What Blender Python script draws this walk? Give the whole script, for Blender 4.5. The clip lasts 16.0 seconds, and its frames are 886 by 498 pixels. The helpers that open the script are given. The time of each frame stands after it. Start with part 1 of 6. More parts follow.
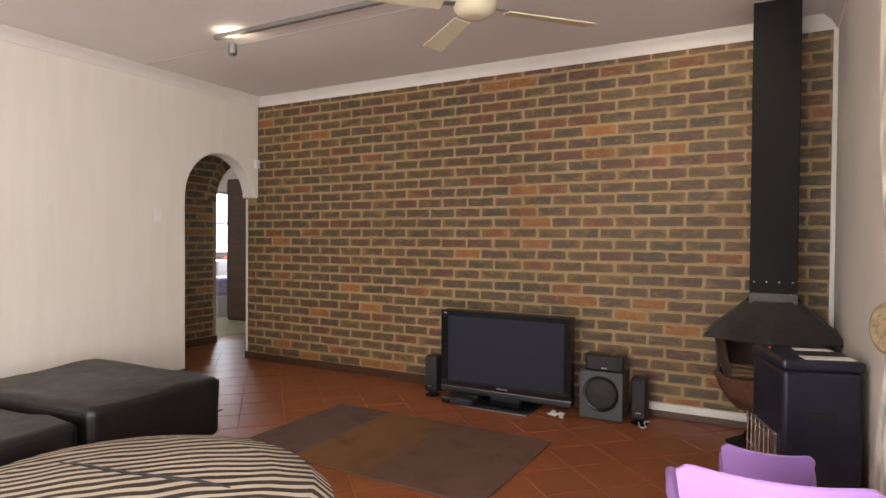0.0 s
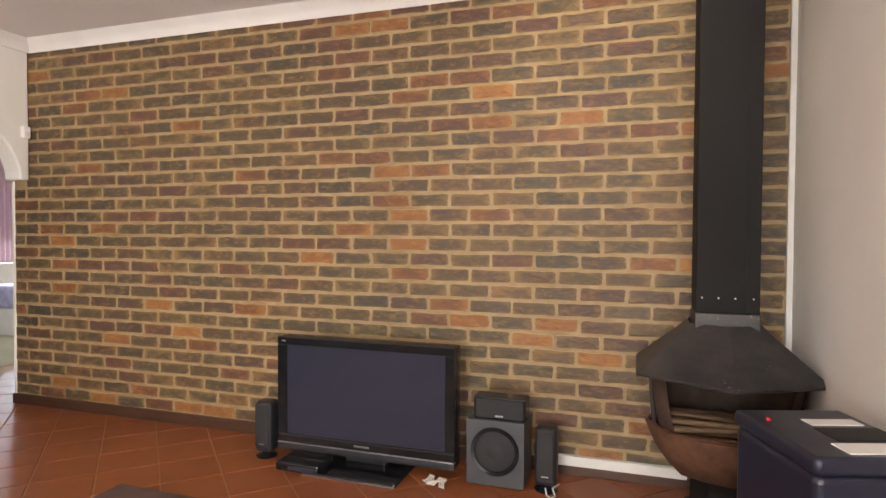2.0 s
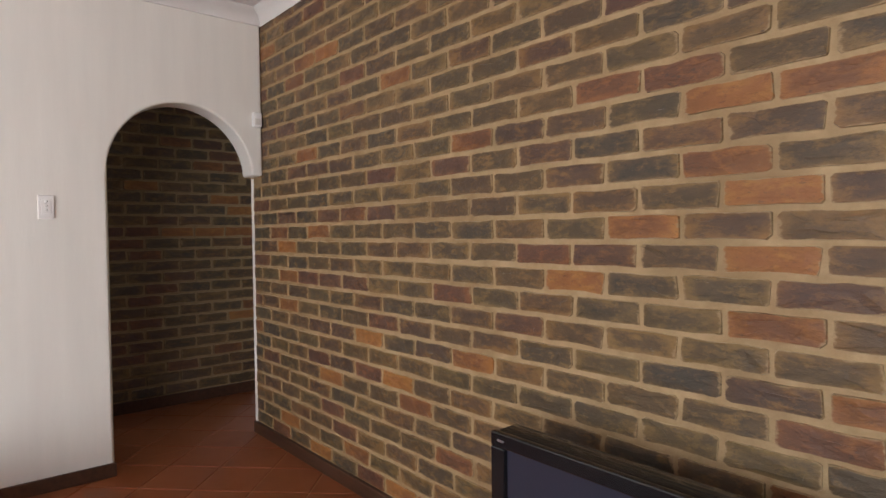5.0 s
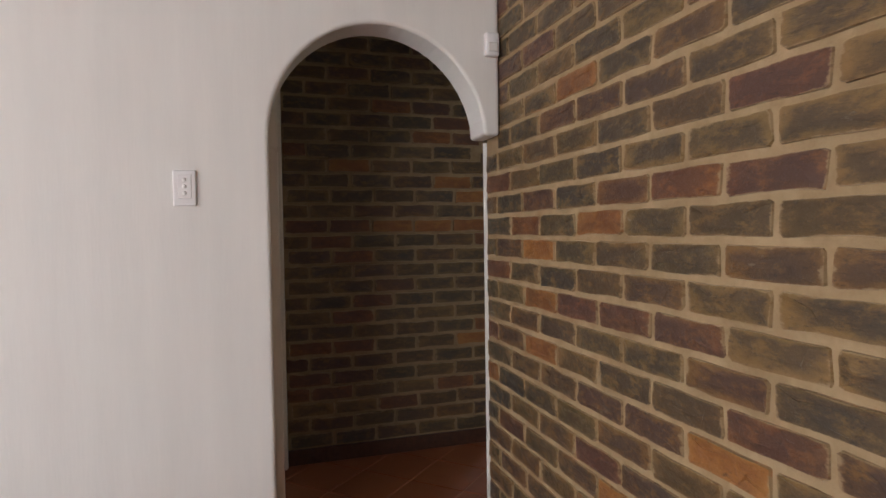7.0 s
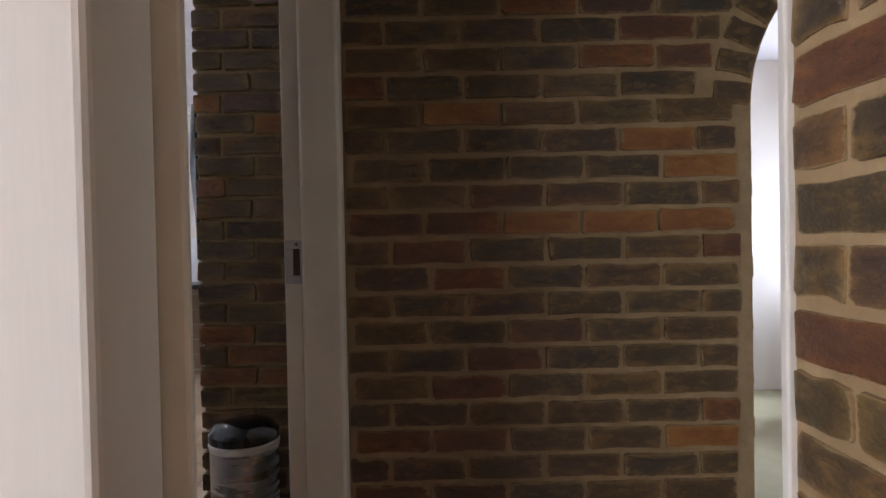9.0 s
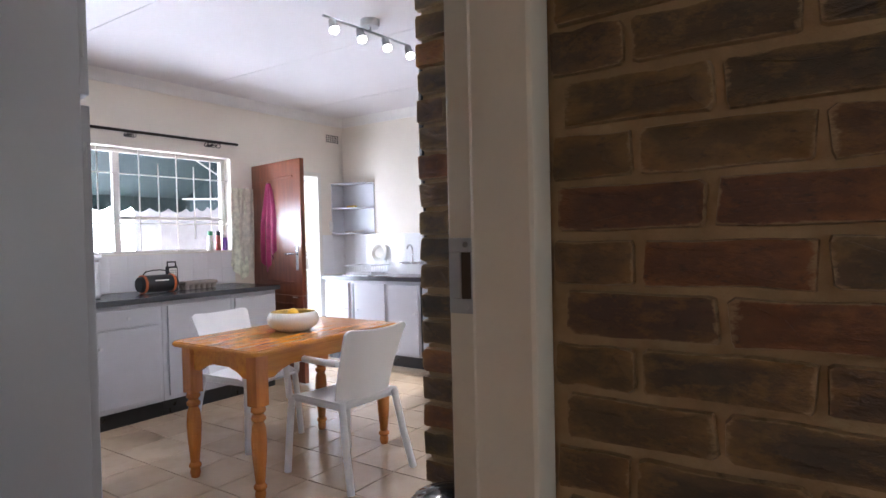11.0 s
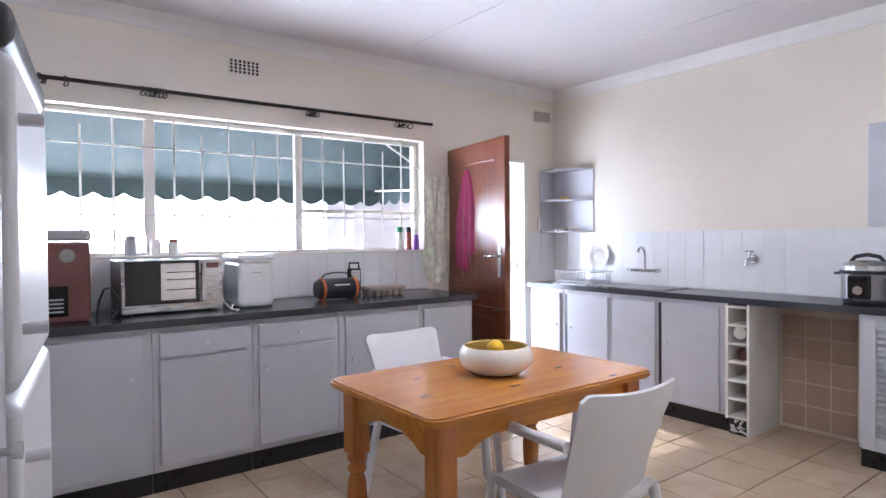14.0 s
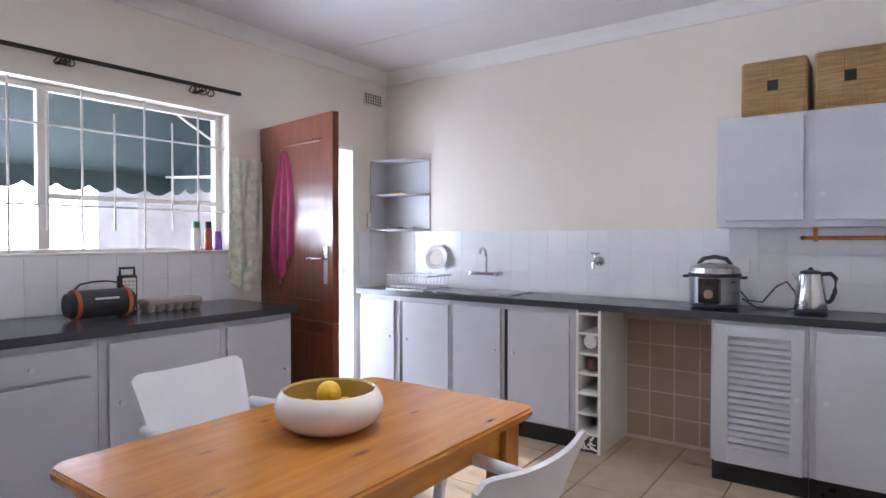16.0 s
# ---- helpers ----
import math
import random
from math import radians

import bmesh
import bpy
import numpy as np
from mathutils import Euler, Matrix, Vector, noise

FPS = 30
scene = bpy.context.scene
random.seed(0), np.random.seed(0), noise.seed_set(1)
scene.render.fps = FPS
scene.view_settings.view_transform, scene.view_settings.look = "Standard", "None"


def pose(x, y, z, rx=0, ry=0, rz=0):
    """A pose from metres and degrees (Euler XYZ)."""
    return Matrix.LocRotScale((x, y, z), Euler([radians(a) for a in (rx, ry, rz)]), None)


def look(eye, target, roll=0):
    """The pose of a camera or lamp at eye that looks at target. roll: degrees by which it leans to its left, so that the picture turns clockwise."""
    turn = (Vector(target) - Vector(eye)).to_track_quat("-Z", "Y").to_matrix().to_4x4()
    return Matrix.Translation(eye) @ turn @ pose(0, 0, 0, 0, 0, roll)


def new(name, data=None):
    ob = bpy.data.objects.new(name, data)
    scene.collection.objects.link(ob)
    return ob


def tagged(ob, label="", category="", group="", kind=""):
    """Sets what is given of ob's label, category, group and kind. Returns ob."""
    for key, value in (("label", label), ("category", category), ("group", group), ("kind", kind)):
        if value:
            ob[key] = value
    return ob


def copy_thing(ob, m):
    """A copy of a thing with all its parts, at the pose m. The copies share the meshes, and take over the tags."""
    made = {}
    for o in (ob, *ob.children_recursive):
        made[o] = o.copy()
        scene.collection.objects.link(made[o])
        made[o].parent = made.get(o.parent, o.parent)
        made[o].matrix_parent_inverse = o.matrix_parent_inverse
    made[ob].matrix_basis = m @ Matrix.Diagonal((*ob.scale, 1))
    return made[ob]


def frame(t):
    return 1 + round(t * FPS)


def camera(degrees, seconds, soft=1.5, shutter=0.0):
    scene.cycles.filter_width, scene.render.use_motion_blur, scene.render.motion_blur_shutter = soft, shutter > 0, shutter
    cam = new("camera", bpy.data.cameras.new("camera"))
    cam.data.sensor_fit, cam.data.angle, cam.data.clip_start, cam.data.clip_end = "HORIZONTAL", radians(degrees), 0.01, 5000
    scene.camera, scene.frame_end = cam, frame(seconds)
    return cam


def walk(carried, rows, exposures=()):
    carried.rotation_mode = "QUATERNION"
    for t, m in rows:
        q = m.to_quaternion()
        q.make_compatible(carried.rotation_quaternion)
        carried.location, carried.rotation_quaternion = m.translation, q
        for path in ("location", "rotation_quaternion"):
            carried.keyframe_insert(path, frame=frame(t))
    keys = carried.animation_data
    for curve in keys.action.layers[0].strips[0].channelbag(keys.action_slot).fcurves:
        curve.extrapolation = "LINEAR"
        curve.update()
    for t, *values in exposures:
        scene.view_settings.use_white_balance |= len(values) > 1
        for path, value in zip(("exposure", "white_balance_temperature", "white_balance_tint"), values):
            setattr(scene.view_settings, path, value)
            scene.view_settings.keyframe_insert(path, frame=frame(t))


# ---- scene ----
cam = camera(73.2, 16.0)
PATH = [
    (0, (0.889, -0.113, 1.262), (-0.069, 1.641, 1.228), 0.4),
    (0.5, (0.832, 0.135, 1.236), (0.052, 1.976, 1.21), 0.5),
    (1, (0.796, 0.47, 1.254), (0.11, 2.348, 1.22), 0.4),
    (1.5, (0.69, 0.822, 1.274), (0.048, 2.716, 1.227), 0.2),
    (2, (0.554, 1.127, 1.289), (-0.07, 3.027, 1.238), 0.3),
    (2.5, (0.472, 1.459, 1.306), (-0.178, 3.35, 1.251), 0.3),
    (3, (0.381, 1.749, 1.3), (-0.368, 3.602, 1.236), 0.0),
    (3.2, (0.324, 1.878, 1.317), (-0.497, 3.7, 1.243), -0.1),
    (5.3, (-0.249, 2.883, 1.296), (-1.854, 4.075, 1.24), -0.6),
    (5.5, (-0.357, 2.942, 1.292), (-2.008, 4.069, 1.234), -0.6),
    (6, (-0.723, 3.129, 1.3), (-2.482, 4.079, 1.239), -0.7),
    (6.5, (-1.124, 3.282, 1.292), (-2.975, 4.038, 1.228), -0.7),
    (7, (-1.539, 3.438, 1.298), (-3.446, 4.037, 1.234), -0.8),
    (7.5, (-1.947, 3.583, 1.301), (-3.898, 4.019, 1.233), -0.6),
    (8, (-2.334, 3.698, 1.285), (-4.31, 4.0, 1.219), -0.9),
    (8.2, (-2.49, 3.728, 1.283), (-4.47, 4.003, 1.224), -1.2),
    (10.3, (-3.75, 4.055, 1.269), (-5.608, 3.318, 1.23), -0.7),
    (10.5, (-3.832, 4.041, 1.281), (-5.643, 3.193, 1.238), -1.1),
    (11, (-3.99, 3.998, 1.284), (-5.639, 2.866, 1.246), -1.3),
    (11.5, (-4.128, 3.89, 1.286), (-5.574, 2.508, 1.255), -1.1),
    (12, (-4.28, 3.753, 1.3), (-5.544, 2.203, 1.271), -1.0),
    (12.5, (-4.428, 3.616, 1.303), (-5.629, 2.018, 1.273), -0.9),
    (13, (-4.589, 3.452, 1.304), (-5.783, 1.848, 1.274), -0.7),
    (13.5, (-4.705, 3.269, 1.296), (-5.895, 1.662, 1.263), -0.8),
    (14, (-4.778, 3.065, 1.301), (-5.977, 1.465, 1.265), -0.5),
    (14.5, (-4.886, 2.922, 1.294), (-6.138, 1.362, 1.257), -0.5),
    (15, (-5.082, 2.803, 1.307), (-6.412, 1.31, 1.266), -0.5),
    (15.5, (-5.15, 2.635, 1.288), (-6.625, 1.284, 1.249), -0.3),
    (16, (-5.229, 2.494, 1.286), (-6.85, 1.324, 1.251), -0.0),
]
EXPOSURES = [(0, -0.42, 6400, 10), (1.0, -0.24, 6400, 10), (2.5, 0.36, 6400, 10), (3.2, 0.4, 6400, 10), (5.3, -0.32, 5850, 11), (8.2, -0.38, 5800, 12), (10.3, 0.72, 5850, 13), (11.5, 0.55, 5850, 13), (12.5, 0.50, 5850, 14), (14, 0.62, 5750, 14), (15, 0.66, 5750, 14), (16, 0.32, 5750, 14)]
walk(cam, [(t, look(eye, target, roll)) for t, eye, target, roll in PATH], EXPOSURES)

# ---- world, sun, large lights ----
world = bpy.data.worlds.new("sky")
scene.world = world
world.use_nodes = True
sky = world.node_tree.nodes.new("ShaderNodeTexSky")
sky.sky_type = "NISHITA"
sky.sun_disc = False
sky.sun_elevation = radians(42)
sky.sun_rotation = radians(196)
world.node_tree.links.new(sky.outputs[0], world.node_tree.nodes["Background"].inputs[0])
world.node_tree.nodes["Background"].inputs[1].default_value = 0.12
sun = new("sun", bpy.data.lights.new("sun", "SUN"))
sun.data.energy, sun.data.angle, sun.data.color = 3.5, radians(0.5), (1.0, 0.95, 0.87)
sun.matrix_world = look((-7.6, -8.0, 8.0), (-6.2, 0.5, 0.0))


def area_lamp(name, eye, target, sx, sy, watts, colour):
    lamp = new(name, bpy.data.lights.new(name, "AREA"))
    lamp.data.shape, lamp.data.size, lamp.data.size_y = "RECTANGLE", sx, sy
    lamp.data.energy, lamp.data.color = watts, colour
    lamp.matrix_world = look(eye, target)
    return lamp


def spot_lamp(name, eye, target, watts, colour, cone=80):
    lamp = new(name, bpy.data.lights.new(name, "SPOT"))
    lamp.data.energy, lamp.data.color, lamp.data.spot_size, lamp.data.spot_blend = watts, colour, radians(cone), 0.7
    lamp.data.shadow_soft_size = 0.03
    lamp.matrix_world = look(eye, target)
    return lamp


DAY, WARM = (0.88, 0.93, 1.0), (1.0, 0.82, 0.58)
LIVING_DAY = area_lamp("living_window_light", (1.40, -0.35, 1.25), (-3.0, 1.2, 1.0), 3.0, 2.0, 170, (1.0, 0.95, 0.88))
SOUTH_DAY = area_lamp("living_south_window_light", (-0.1, -3.30, 1.40), (-0.1, 2.0, 1.3), 1.9, 1.4, 190, (1.0, 0.95, 0.88))
KITCHEN_DAY = area_lamp("kitchen_window_light", (-5.75, -2.35, 1.0), (-5.75, 3.0, 1.0), 3.3, 1.5, 228, DAY)
DOOR_DAY = area_lamp("kitchen_door_light", (-8.2, -1.2, 1.05), (-8.2, 3.0, 1.0), 0.7, 1.8, 11, DAY)
BED_DAY = area_lamp("bedroom_window_light", (-7.2, 7.6, 1.4), (-5.2, 5.4, 1.0), 1.4, 1.2, 120, DAY)
PASSAGE_DAY = area_lamp("passage_window_light", (-4.40, 7.06, 1.35), (-4.40, 3.0, 1.25), 0.8, 1.5, 5, (0.97, 1.0, 0.92))

# ---- materials ----
def nodes_of(name):
    m = bpy.data.materials.new(name)
    m.use_nodes = True
    t = m.node_tree
    return m, t, t.nodes["Principled BSDF"]


def mixed(t, a, b, factor, mode="MIX"):
    n = t.nodes.new("ShaderNodeMix")
    n.data_type, n.blend_type = "RGBA", mode
    for socket, value in ((n.inputs[6], a), (n.inputs[7], b), (n.inputs[0], factor)):
        if isinstance(value, bpy.types.NodeSocket):
            t.links.new(value, socket)
        elif isinstance(value, tuple):
            socket.default_value = (*value, 1)
        else:
            socket.default_value = value
    return n.outputs[2]


def coords(t, scale=(1, 1, 1), shift=None):
    g = t.nodes.new("ShaderNodeTexCoord")
    m = t.nodes.new("ShaderNodeMapping")
    m.inputs["Scale"].default_value = scale
    t.links.new(g.outputs["Object"], m.inputs["Vector"])
    if shift is not None:
        t.links.new(shift, m.inputs["Location"])
    return m.outputs[0]


def noise_of(t, vector, scale, detail=4.0, rough=0.55):
    n = t.nodes.new("ShaderNodeTexNoise")
    n.inputs["Scale"].default_value, n.inputs["Detail"].default_value, n.inputs["Roughness"].default_value = scale, detail, rough
    t.links.new(vector, n.inputs["Vector"])
    return n.outputs["Fac"]


def ramp(t, value, stops):
    r = t.nodes.new("ShaderNodeValToRGB")
    e = r.color_ramp.elements
    while len(e) < len(stops):
        e.new(0.5)
    for k, (p, c) in zip(e, stops):
        k.position, k.color = p, (*c, 1) if isinstance(c, tuple) else (c, c, c, 1)
    t.links.new(value, r.inputs[0])
    return r.outputs[0]


def bumped(t, shader, height, strength=0.2, distance=0.01):
    b = t.nodes.new("ShaderNodeBump")
    b.inputs["Strength"].default_value, b.inputs["Distance"].default_value = strength, distance
    t.links.new(height, b.inputs["Height"])
    t.links.new(b.outputs[0], shader.inputs["Normal"])


def surface(name, colour, rough=0.5, metal=0.0, vary=0.12, scale=6.0, stretch=(1, 1, 1), grain=60.0, bump=0.06, coat=0.0, sheen=0.0):
    """A paint, plastic, cloth or metal with stains at a large scale and grain at a small one."""
    m, t, s = nodes_of(name)
    c = coords(t, stretch)
    big, fine = noise_of(t, c, scale), noise_of(t, c, grain, 2.0)
    dark = tuple(v * (1 - vary) for v in colour)
    light = tuple(min(1.0, v * (1 + vary * 0.6)) for v in colour)
    tone = mixed(t, dark, light, ramp(t, big, [(0.3, 0.0), (0.7, 1.0)]))
    tone = mixed(t, tone, dark, ramp(t, fine, [(0.55, 0.0), (0.85, 0.5)]))
    t.links.new(tone, s.inputs["Base Color"])
    t.links.new(ramp(t, big, [(0.2, max(0.02, rough * 0.8)), (0.8, min(1.0, rough * 1.2))]), s.inputs["Roughness"])
    s.inputs["Metallic"].default_value, s.inputs["Coat Weight"].default_value, s.inputs["Sheen Weight"].default_value = metal, coat, sheen
    if bump:
        bumped(t, s, fine, bump, 0.004)
    return m


def maths(t, kind, a, b):
    n = t.nodes.new("ShaderNodeMath")
    n.operation = kind
    for socket, value in zip(n.inputs, (a, b)):
        if isinstance(value, bpy.types.NodeSocket):
            t.links.new(value, socket)
        else:
            socket.default_value = value
    return n.outputs[0]


def brick_paint(name, pieces):
    """Rough-faced brick: blue-black burnt middles on tan, olive, plum and orange clay."""
    m, t, s = nodes_of(name)
    g = t.nodes.new("ShaderNodeNewGeometry")
    rnd = t.nodes.new("ShaderNodeObjectInfo").outputs["Random"] if pieces else g.outputs["Random Per Island"]
    second = maths(t, "FRACT", maths(t, "MULTIPLY", rnd, 71.7), 0.0)
    third = maths(t, "FRACT", maths(t, "MULTIPLY", rnd, 311.3), 0.0)
    shift = t.nodes.new("ShaderNodeVectorMath")
    squash = t.nodes.new("ShaderNodeVectorMath")
    squash.operation = "MULTIPLY"
    squash.inputs[1].default_value = (0.62, 0.62, 1.25)
    t.links.new(g.outputs["Position"], squash.inputs[0])
    t.links.new(squash.outputs[0], shift.inputs[0])
    t.links.new(maths(t, "MULTIPLY", rnd, 37.0), shift.inputs[1])
    v = shift.outputs[0]
    # broad drifts of warmer clay across the wall
    drift = noise_of(t, g.outputs["Position"], 1.1, 3.0)
    warm = maths(t, "ADD", second, ramp(t, drift, [(0.45, 0.0), (0.7, 0.10)]))
    clay = ramp(t, warm, [(0.0, (0.180, 0.115, 0.042)), (0.30, (0.225, 0.136, 0.047)), (0.55, (0.200, 0.114, 0.041)), (0.80, (0.215, 0.115, 0.038)),
                          (0.88, (0.185, 0.078, 0.035)), (0.97, (0.29, 0.125, 0.033)), (1.0, (0.35, 0.160, 0.040))])
    burnt = ramp(t, warm, [(0.0, (0.078, 0.056, 0.029)), (0.25, (0.056, 0.045, 0.034)), (0.45, (0.090, 0.060, 0.029)), (0.74, (0.070, 0.045, 0.033)),
                           (0.88, (0.090, 0.045, 0.032)), (0.97, (0.150, 0.062, 0.025)), (1.0, (0.24, 0.098, 0.030))])
    core = t.nodes.new("ShaderNodeAttribute")
    core.attribute_name = "core"
    blot = noise_of(t, v, 9.0, 6.0, 0.7)
    whole = maths(t, "ADD", maths(t, "ADD", maths(t, "MULTIPLY", core.outputs["Fac"], 0.24), blot), maths(t, "MULTIPLY", third, 0.20))
    tone = mixed(t, clay, burnt, ramp(t, whole, [(0.50, 0.0), (0.70, 0.75), (0.88, 1.0)]))
    streak = noise_of(t, v, 26.0, 5.0, 0.7)
    tone = mixed(t, tone, clay, ramp(t, streak, [(0.50, 0.0), (0.66, 0.8)]))
    tone = mixed(t, tone, (0.028, 0.026, 0.028), ramp(t, noise_of(t, v, 60.0, 4.0, 0.7), [(0.58, 0.0), (0.72, 0.6)]))
    tone = mixed(t, tone, (0.42, 0.35, 0.25), ramp(t, noise_of(t, v, 15.0, 6.0, 0.75), [(0.66, 0.0), (0.76, 0.55)]))
    # mortar smeared over the chipped rim
    ragged = maths(t, "ADD", core.outputs["Fac"], maths(t, "MULTIPLY", maths(t, "SUBTRACT", noise_of(t, v, 34.0, 5.0, 0.7), 0.5), 0.75))
    tone = mixed(t, tone, (0.32, 0.225, 0.118), ramp(t, ragged, [(0.0, 0.85), (0.10, 0.0)]))
    t.links.new(tone, s.inputs["Base Color"])
    t.links.new(ramp(t, blot, [(0.3, 0.40), (0.7, 0.60)]), s.inputs["Roughness"])
    bumped(t, s, streak, 0.7, 0.012)
    return m


def mortar_paint(name):
    m, t, s = nodes_of(name)
    c = coords(t)
    tone = ramp(t, noise_of(t, c, 14.0, 5.0, 0.65), [(0.3, (0.30, 0.212, 0.110)), (0.7, (0.43, 0.315, 0.175))])
    tone = mixed(t, tone, (0.22, 0.14, 0.065), ramp(t, noise_of(t, c, 3.0, 4.0), [(0.5, 0.0), (0.72, 0.6)]))
    t.links.new(tone, s.inputs["Base Color"])
    s.inputs["Roughness"].default_value = 0.85
    bumped(t, s, noise_of(t, c, 120.0), 0.5, 0.004)
    return m


def tile_paint(name, a, b, rough, stain, grain=18.0):
    m, t, s = nodes_of(name)
    rnd = t.nodes.new("ShaderNodeObjectInfo").outputs["Random"]
    g = t.nodes.new("ShaderNodeNewGeometry").outputs["Position"]
    tone = mixed(t, a, b, rnd)
    cloud = noise_of(t, g, 5.0, 5.0)
    tone = mixed(t, tone, stain, ramp(t, cloud, [(0.45, 0.0), (0.75, 0.6)]))
    tone = mixed(t, tone, stain, ramp(t, noise_of(t, g, grain * 4, 3.0), [(0.6, 0.0), (0.8, 0.35)]))
    t.links.new(tone, s.inputs["Base Color"])
    t.links.new(ramp(t, cloud, [(0.3, rough * 0.94), (0.75, rough * 1.08)]), s.inputs["Roughness"])
    bumped(t, s, noise_of(t, g, grain, 3.0), 0.03, 0.006)
    return m


def wood_paint(name, dark, light, axis="X", rough=0.3, coat=0.3, knots=0.0):
    m, t, s = nodes_of(name)
    stretch = {"X": (1.2, 14, 14), "Y": (14, 1.2, 14), "Z": (14, 14, 1.2)}[axis]
    c = coords(t, stretch)
    grain = noise_of(t, c, 2.2, 6.0, 0.6)
    tone = mixed(t, dark, light, ramp(t, grain, [(0.3, 0.0), (0.68, 1.0)]))
    tone = mixed(t, tone, dark, ramp(t, noise_of(t, c, 12.0, 3.0), [(0.5, 0.0), (0.8, 0.45)]))
    if knots:
        k = t.nodes.new("ShaderNodeTexVoronoi")
        k.voronoi_dimensions = "2D"
        k.inputs["Scale"].default_value = knots
        t.links.new(coords(t, (0.45, 1.3, 1)), k.inputs["Vector"])
        warp = maths(t, "ADD", k.outputs["Distance"], maths(t, "MULTIPLY", grain, 0.10))
        tone = mixed(t, tone, (0.21, 0.070, 0.014), ramp(t, warp, [(0.075, 0.95), (0.125, 0.0)]))
    t.links.new(tone, s.inputs["Base Color"])
    s.inputs["Roughness"].default_value, s.inputs["Coat Weight"].default_value, s.inputs["Coat Roughness"].default_value = rough, coat, 0.12
    bumped(t, s, grain, 0.08, 0.003)
    return m


def glass_paint(name, tint=(1, 1, 1), rough=0.0):
    m, t, s = nodes_of(name)
    s.inputs["Base Color"].default_value = (*tint, 1)
    s.inputs["Transmission Weight"].default_value, s.inputs["Roughness"].default_value, s.inputs["IOR"].default_value = 1.0, rough, 1.1
    return m


def glow(name, colour, strength):
    m, t, s = nodes_of(name)
    s.inputs["Base Color"].default_value = (*colour, 1)
    s.inputs["Emission Color"].default_value, s.inputs["Emission Strength"].default_value = (*colour, 1), strength
    return m


def zebra_paint(name):
    m, t, s = nodes_of(name)
    c = coords(t)
    c.node.inputs["Rotation"].default_value = (0, 0, radians(-126))
    w = t.nodes.new("ShaderNodeTexWave")
    w.wave_type, w.bands_direction = "BANDS", "X"
    w.inputs["Scale"].default_value, w.inputs["Distortion"].default_value = 5.8, 5.5
    w.inputs["Detail"].default_value, w.inputs["Detail Scale"].default_value = 1.5, 0.55
    t.links.new(c, w.inputs["Vector"])
    tone = mixed(t, (0.035, 0.022, 0.015), (0.52, 0.45, 0.35), ramp(t, w.outputs["Fac"], [(0.52, 0.0), (0.60, 1.0)]))
    tone = mixed(t, tone, (0.3, 0.22, 0.14), ramp(t, noise_of(t, c, 160.0, 2.0), [(0.6, 0.0), (0.85, 0.3)]))
    t.links.new(tone, s.inputs["Base Color"])
    s.inputs["Roughness"].default_value = 0.85
    s.inputs["Sheen Weight"].default_value = 0.0
    bumped(t, s, noise_of(t, c, 220.0, 2.0), 0.3, 0.003)
    return m


def hood_paint(name, flakes):
    """Sooty grey steel, browned by heat, with pale scratches."""
    m, t, s = nodes_of(name)
    c = coords(t)
    tone = mixed(t, (0.024, 0.023, 0.025), (0.062, 0.056, 0.052), ramp(t, noise_of(t, c, 5.0, 5.0, 0.65), [(0.35, 0.0), (0.7, 1.0)]))
    scratch = mixed(t, (0, 0, 0), ramp(t, noise_of(t, c, 70.0, 4.0, 0.75), [(0.60, 0.0), (0.68, 0.7)]), ramp(t, noise_of(t, c, 6.0, 2.0), [(flakes, 0.0), (flakes + 0.1, 1.0)]))
    tone = mixed(t, tone, (0.30, 0.29, 0.29), scratch)
    t.links.new(tone, s.inputs["Base Color"])
    s.inputs["Roughness"].default_value, s.inputs["Metallic"].default_value = 0.5, 0.2
    bumped(t, s, noise_of(t, c, 30.0), 0.2, 0.004)
    return m


def rug_paint(name):
    m, t, s = nodes_of(name)
    c = coords(t)
    sep = t.nodes.new("ShaderNodeSeparateXYZ")
    t.links.new(c, sep.inputs[0])
    band = ramp(t, sep.outputs[0], [(0.0, (0.150, 0.098, 0.082)), (0.43, (0.150, 0.098, 0.082)), (0.46, (0.215, 0.115, 0.054)), (0.93, (0.185, 0.098, 0.046)), (0.97, (0.150, 0.086, 0.062)), (1.0, (0.150, 0.086, 0.062))])
    tone = mixed(t, band, (0.05, 0.035, 0.028), ramp(t, noise_of(t, c, 4.0, 4.0), [(0.5, 0.0), (0.75, 0.6)]))
    t.links.new(tone, s.inputs["Base Color"])
    s.inputs["Roughness"].default_value = 0.95
    s.inputs["Sheen Weight"].default_value = 0.0
    s.inputs["Specular IOR Level"].default_value = 0.1
    bumped(t, s, noise_of(t, c, 400.0, 2.0), 0.6, 0.004)
    return m


PLASTER = surface("living_plaster", (0.78, 0.755, 0.70), 0.62, vary=0.04, scale=1.6, stretch=(1, 7, 0.8), grain=14, bump=0.10)
PLASTER_EAST = surface("east_plaster", (0.84, 0.815, 0.77), 0.7, vary=0.04, scale=2.5, grain=40, bump=0.12)
CREAM = surface("kitchen_plaster", (0.80, 0.74, 0.66), 0.6, vary=0.04, scale=1.6, grain=40, bump=0.06)
# One white ceiling paint; the living room copy is lightened against its dim light.
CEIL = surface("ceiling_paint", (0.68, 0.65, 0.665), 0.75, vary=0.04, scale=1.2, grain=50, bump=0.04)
CEIL_LIFTED = surface("ceiling_paint_lifted", (0.80, 0.775, 0.785), 0.75, vary=0.04, scale=1.2, grain=50, bump=0.04)
CORNICE = surface("cornice_paint", (0.76, 0.74, 0.72), 0.55, vary=0.04, bump=0.03)
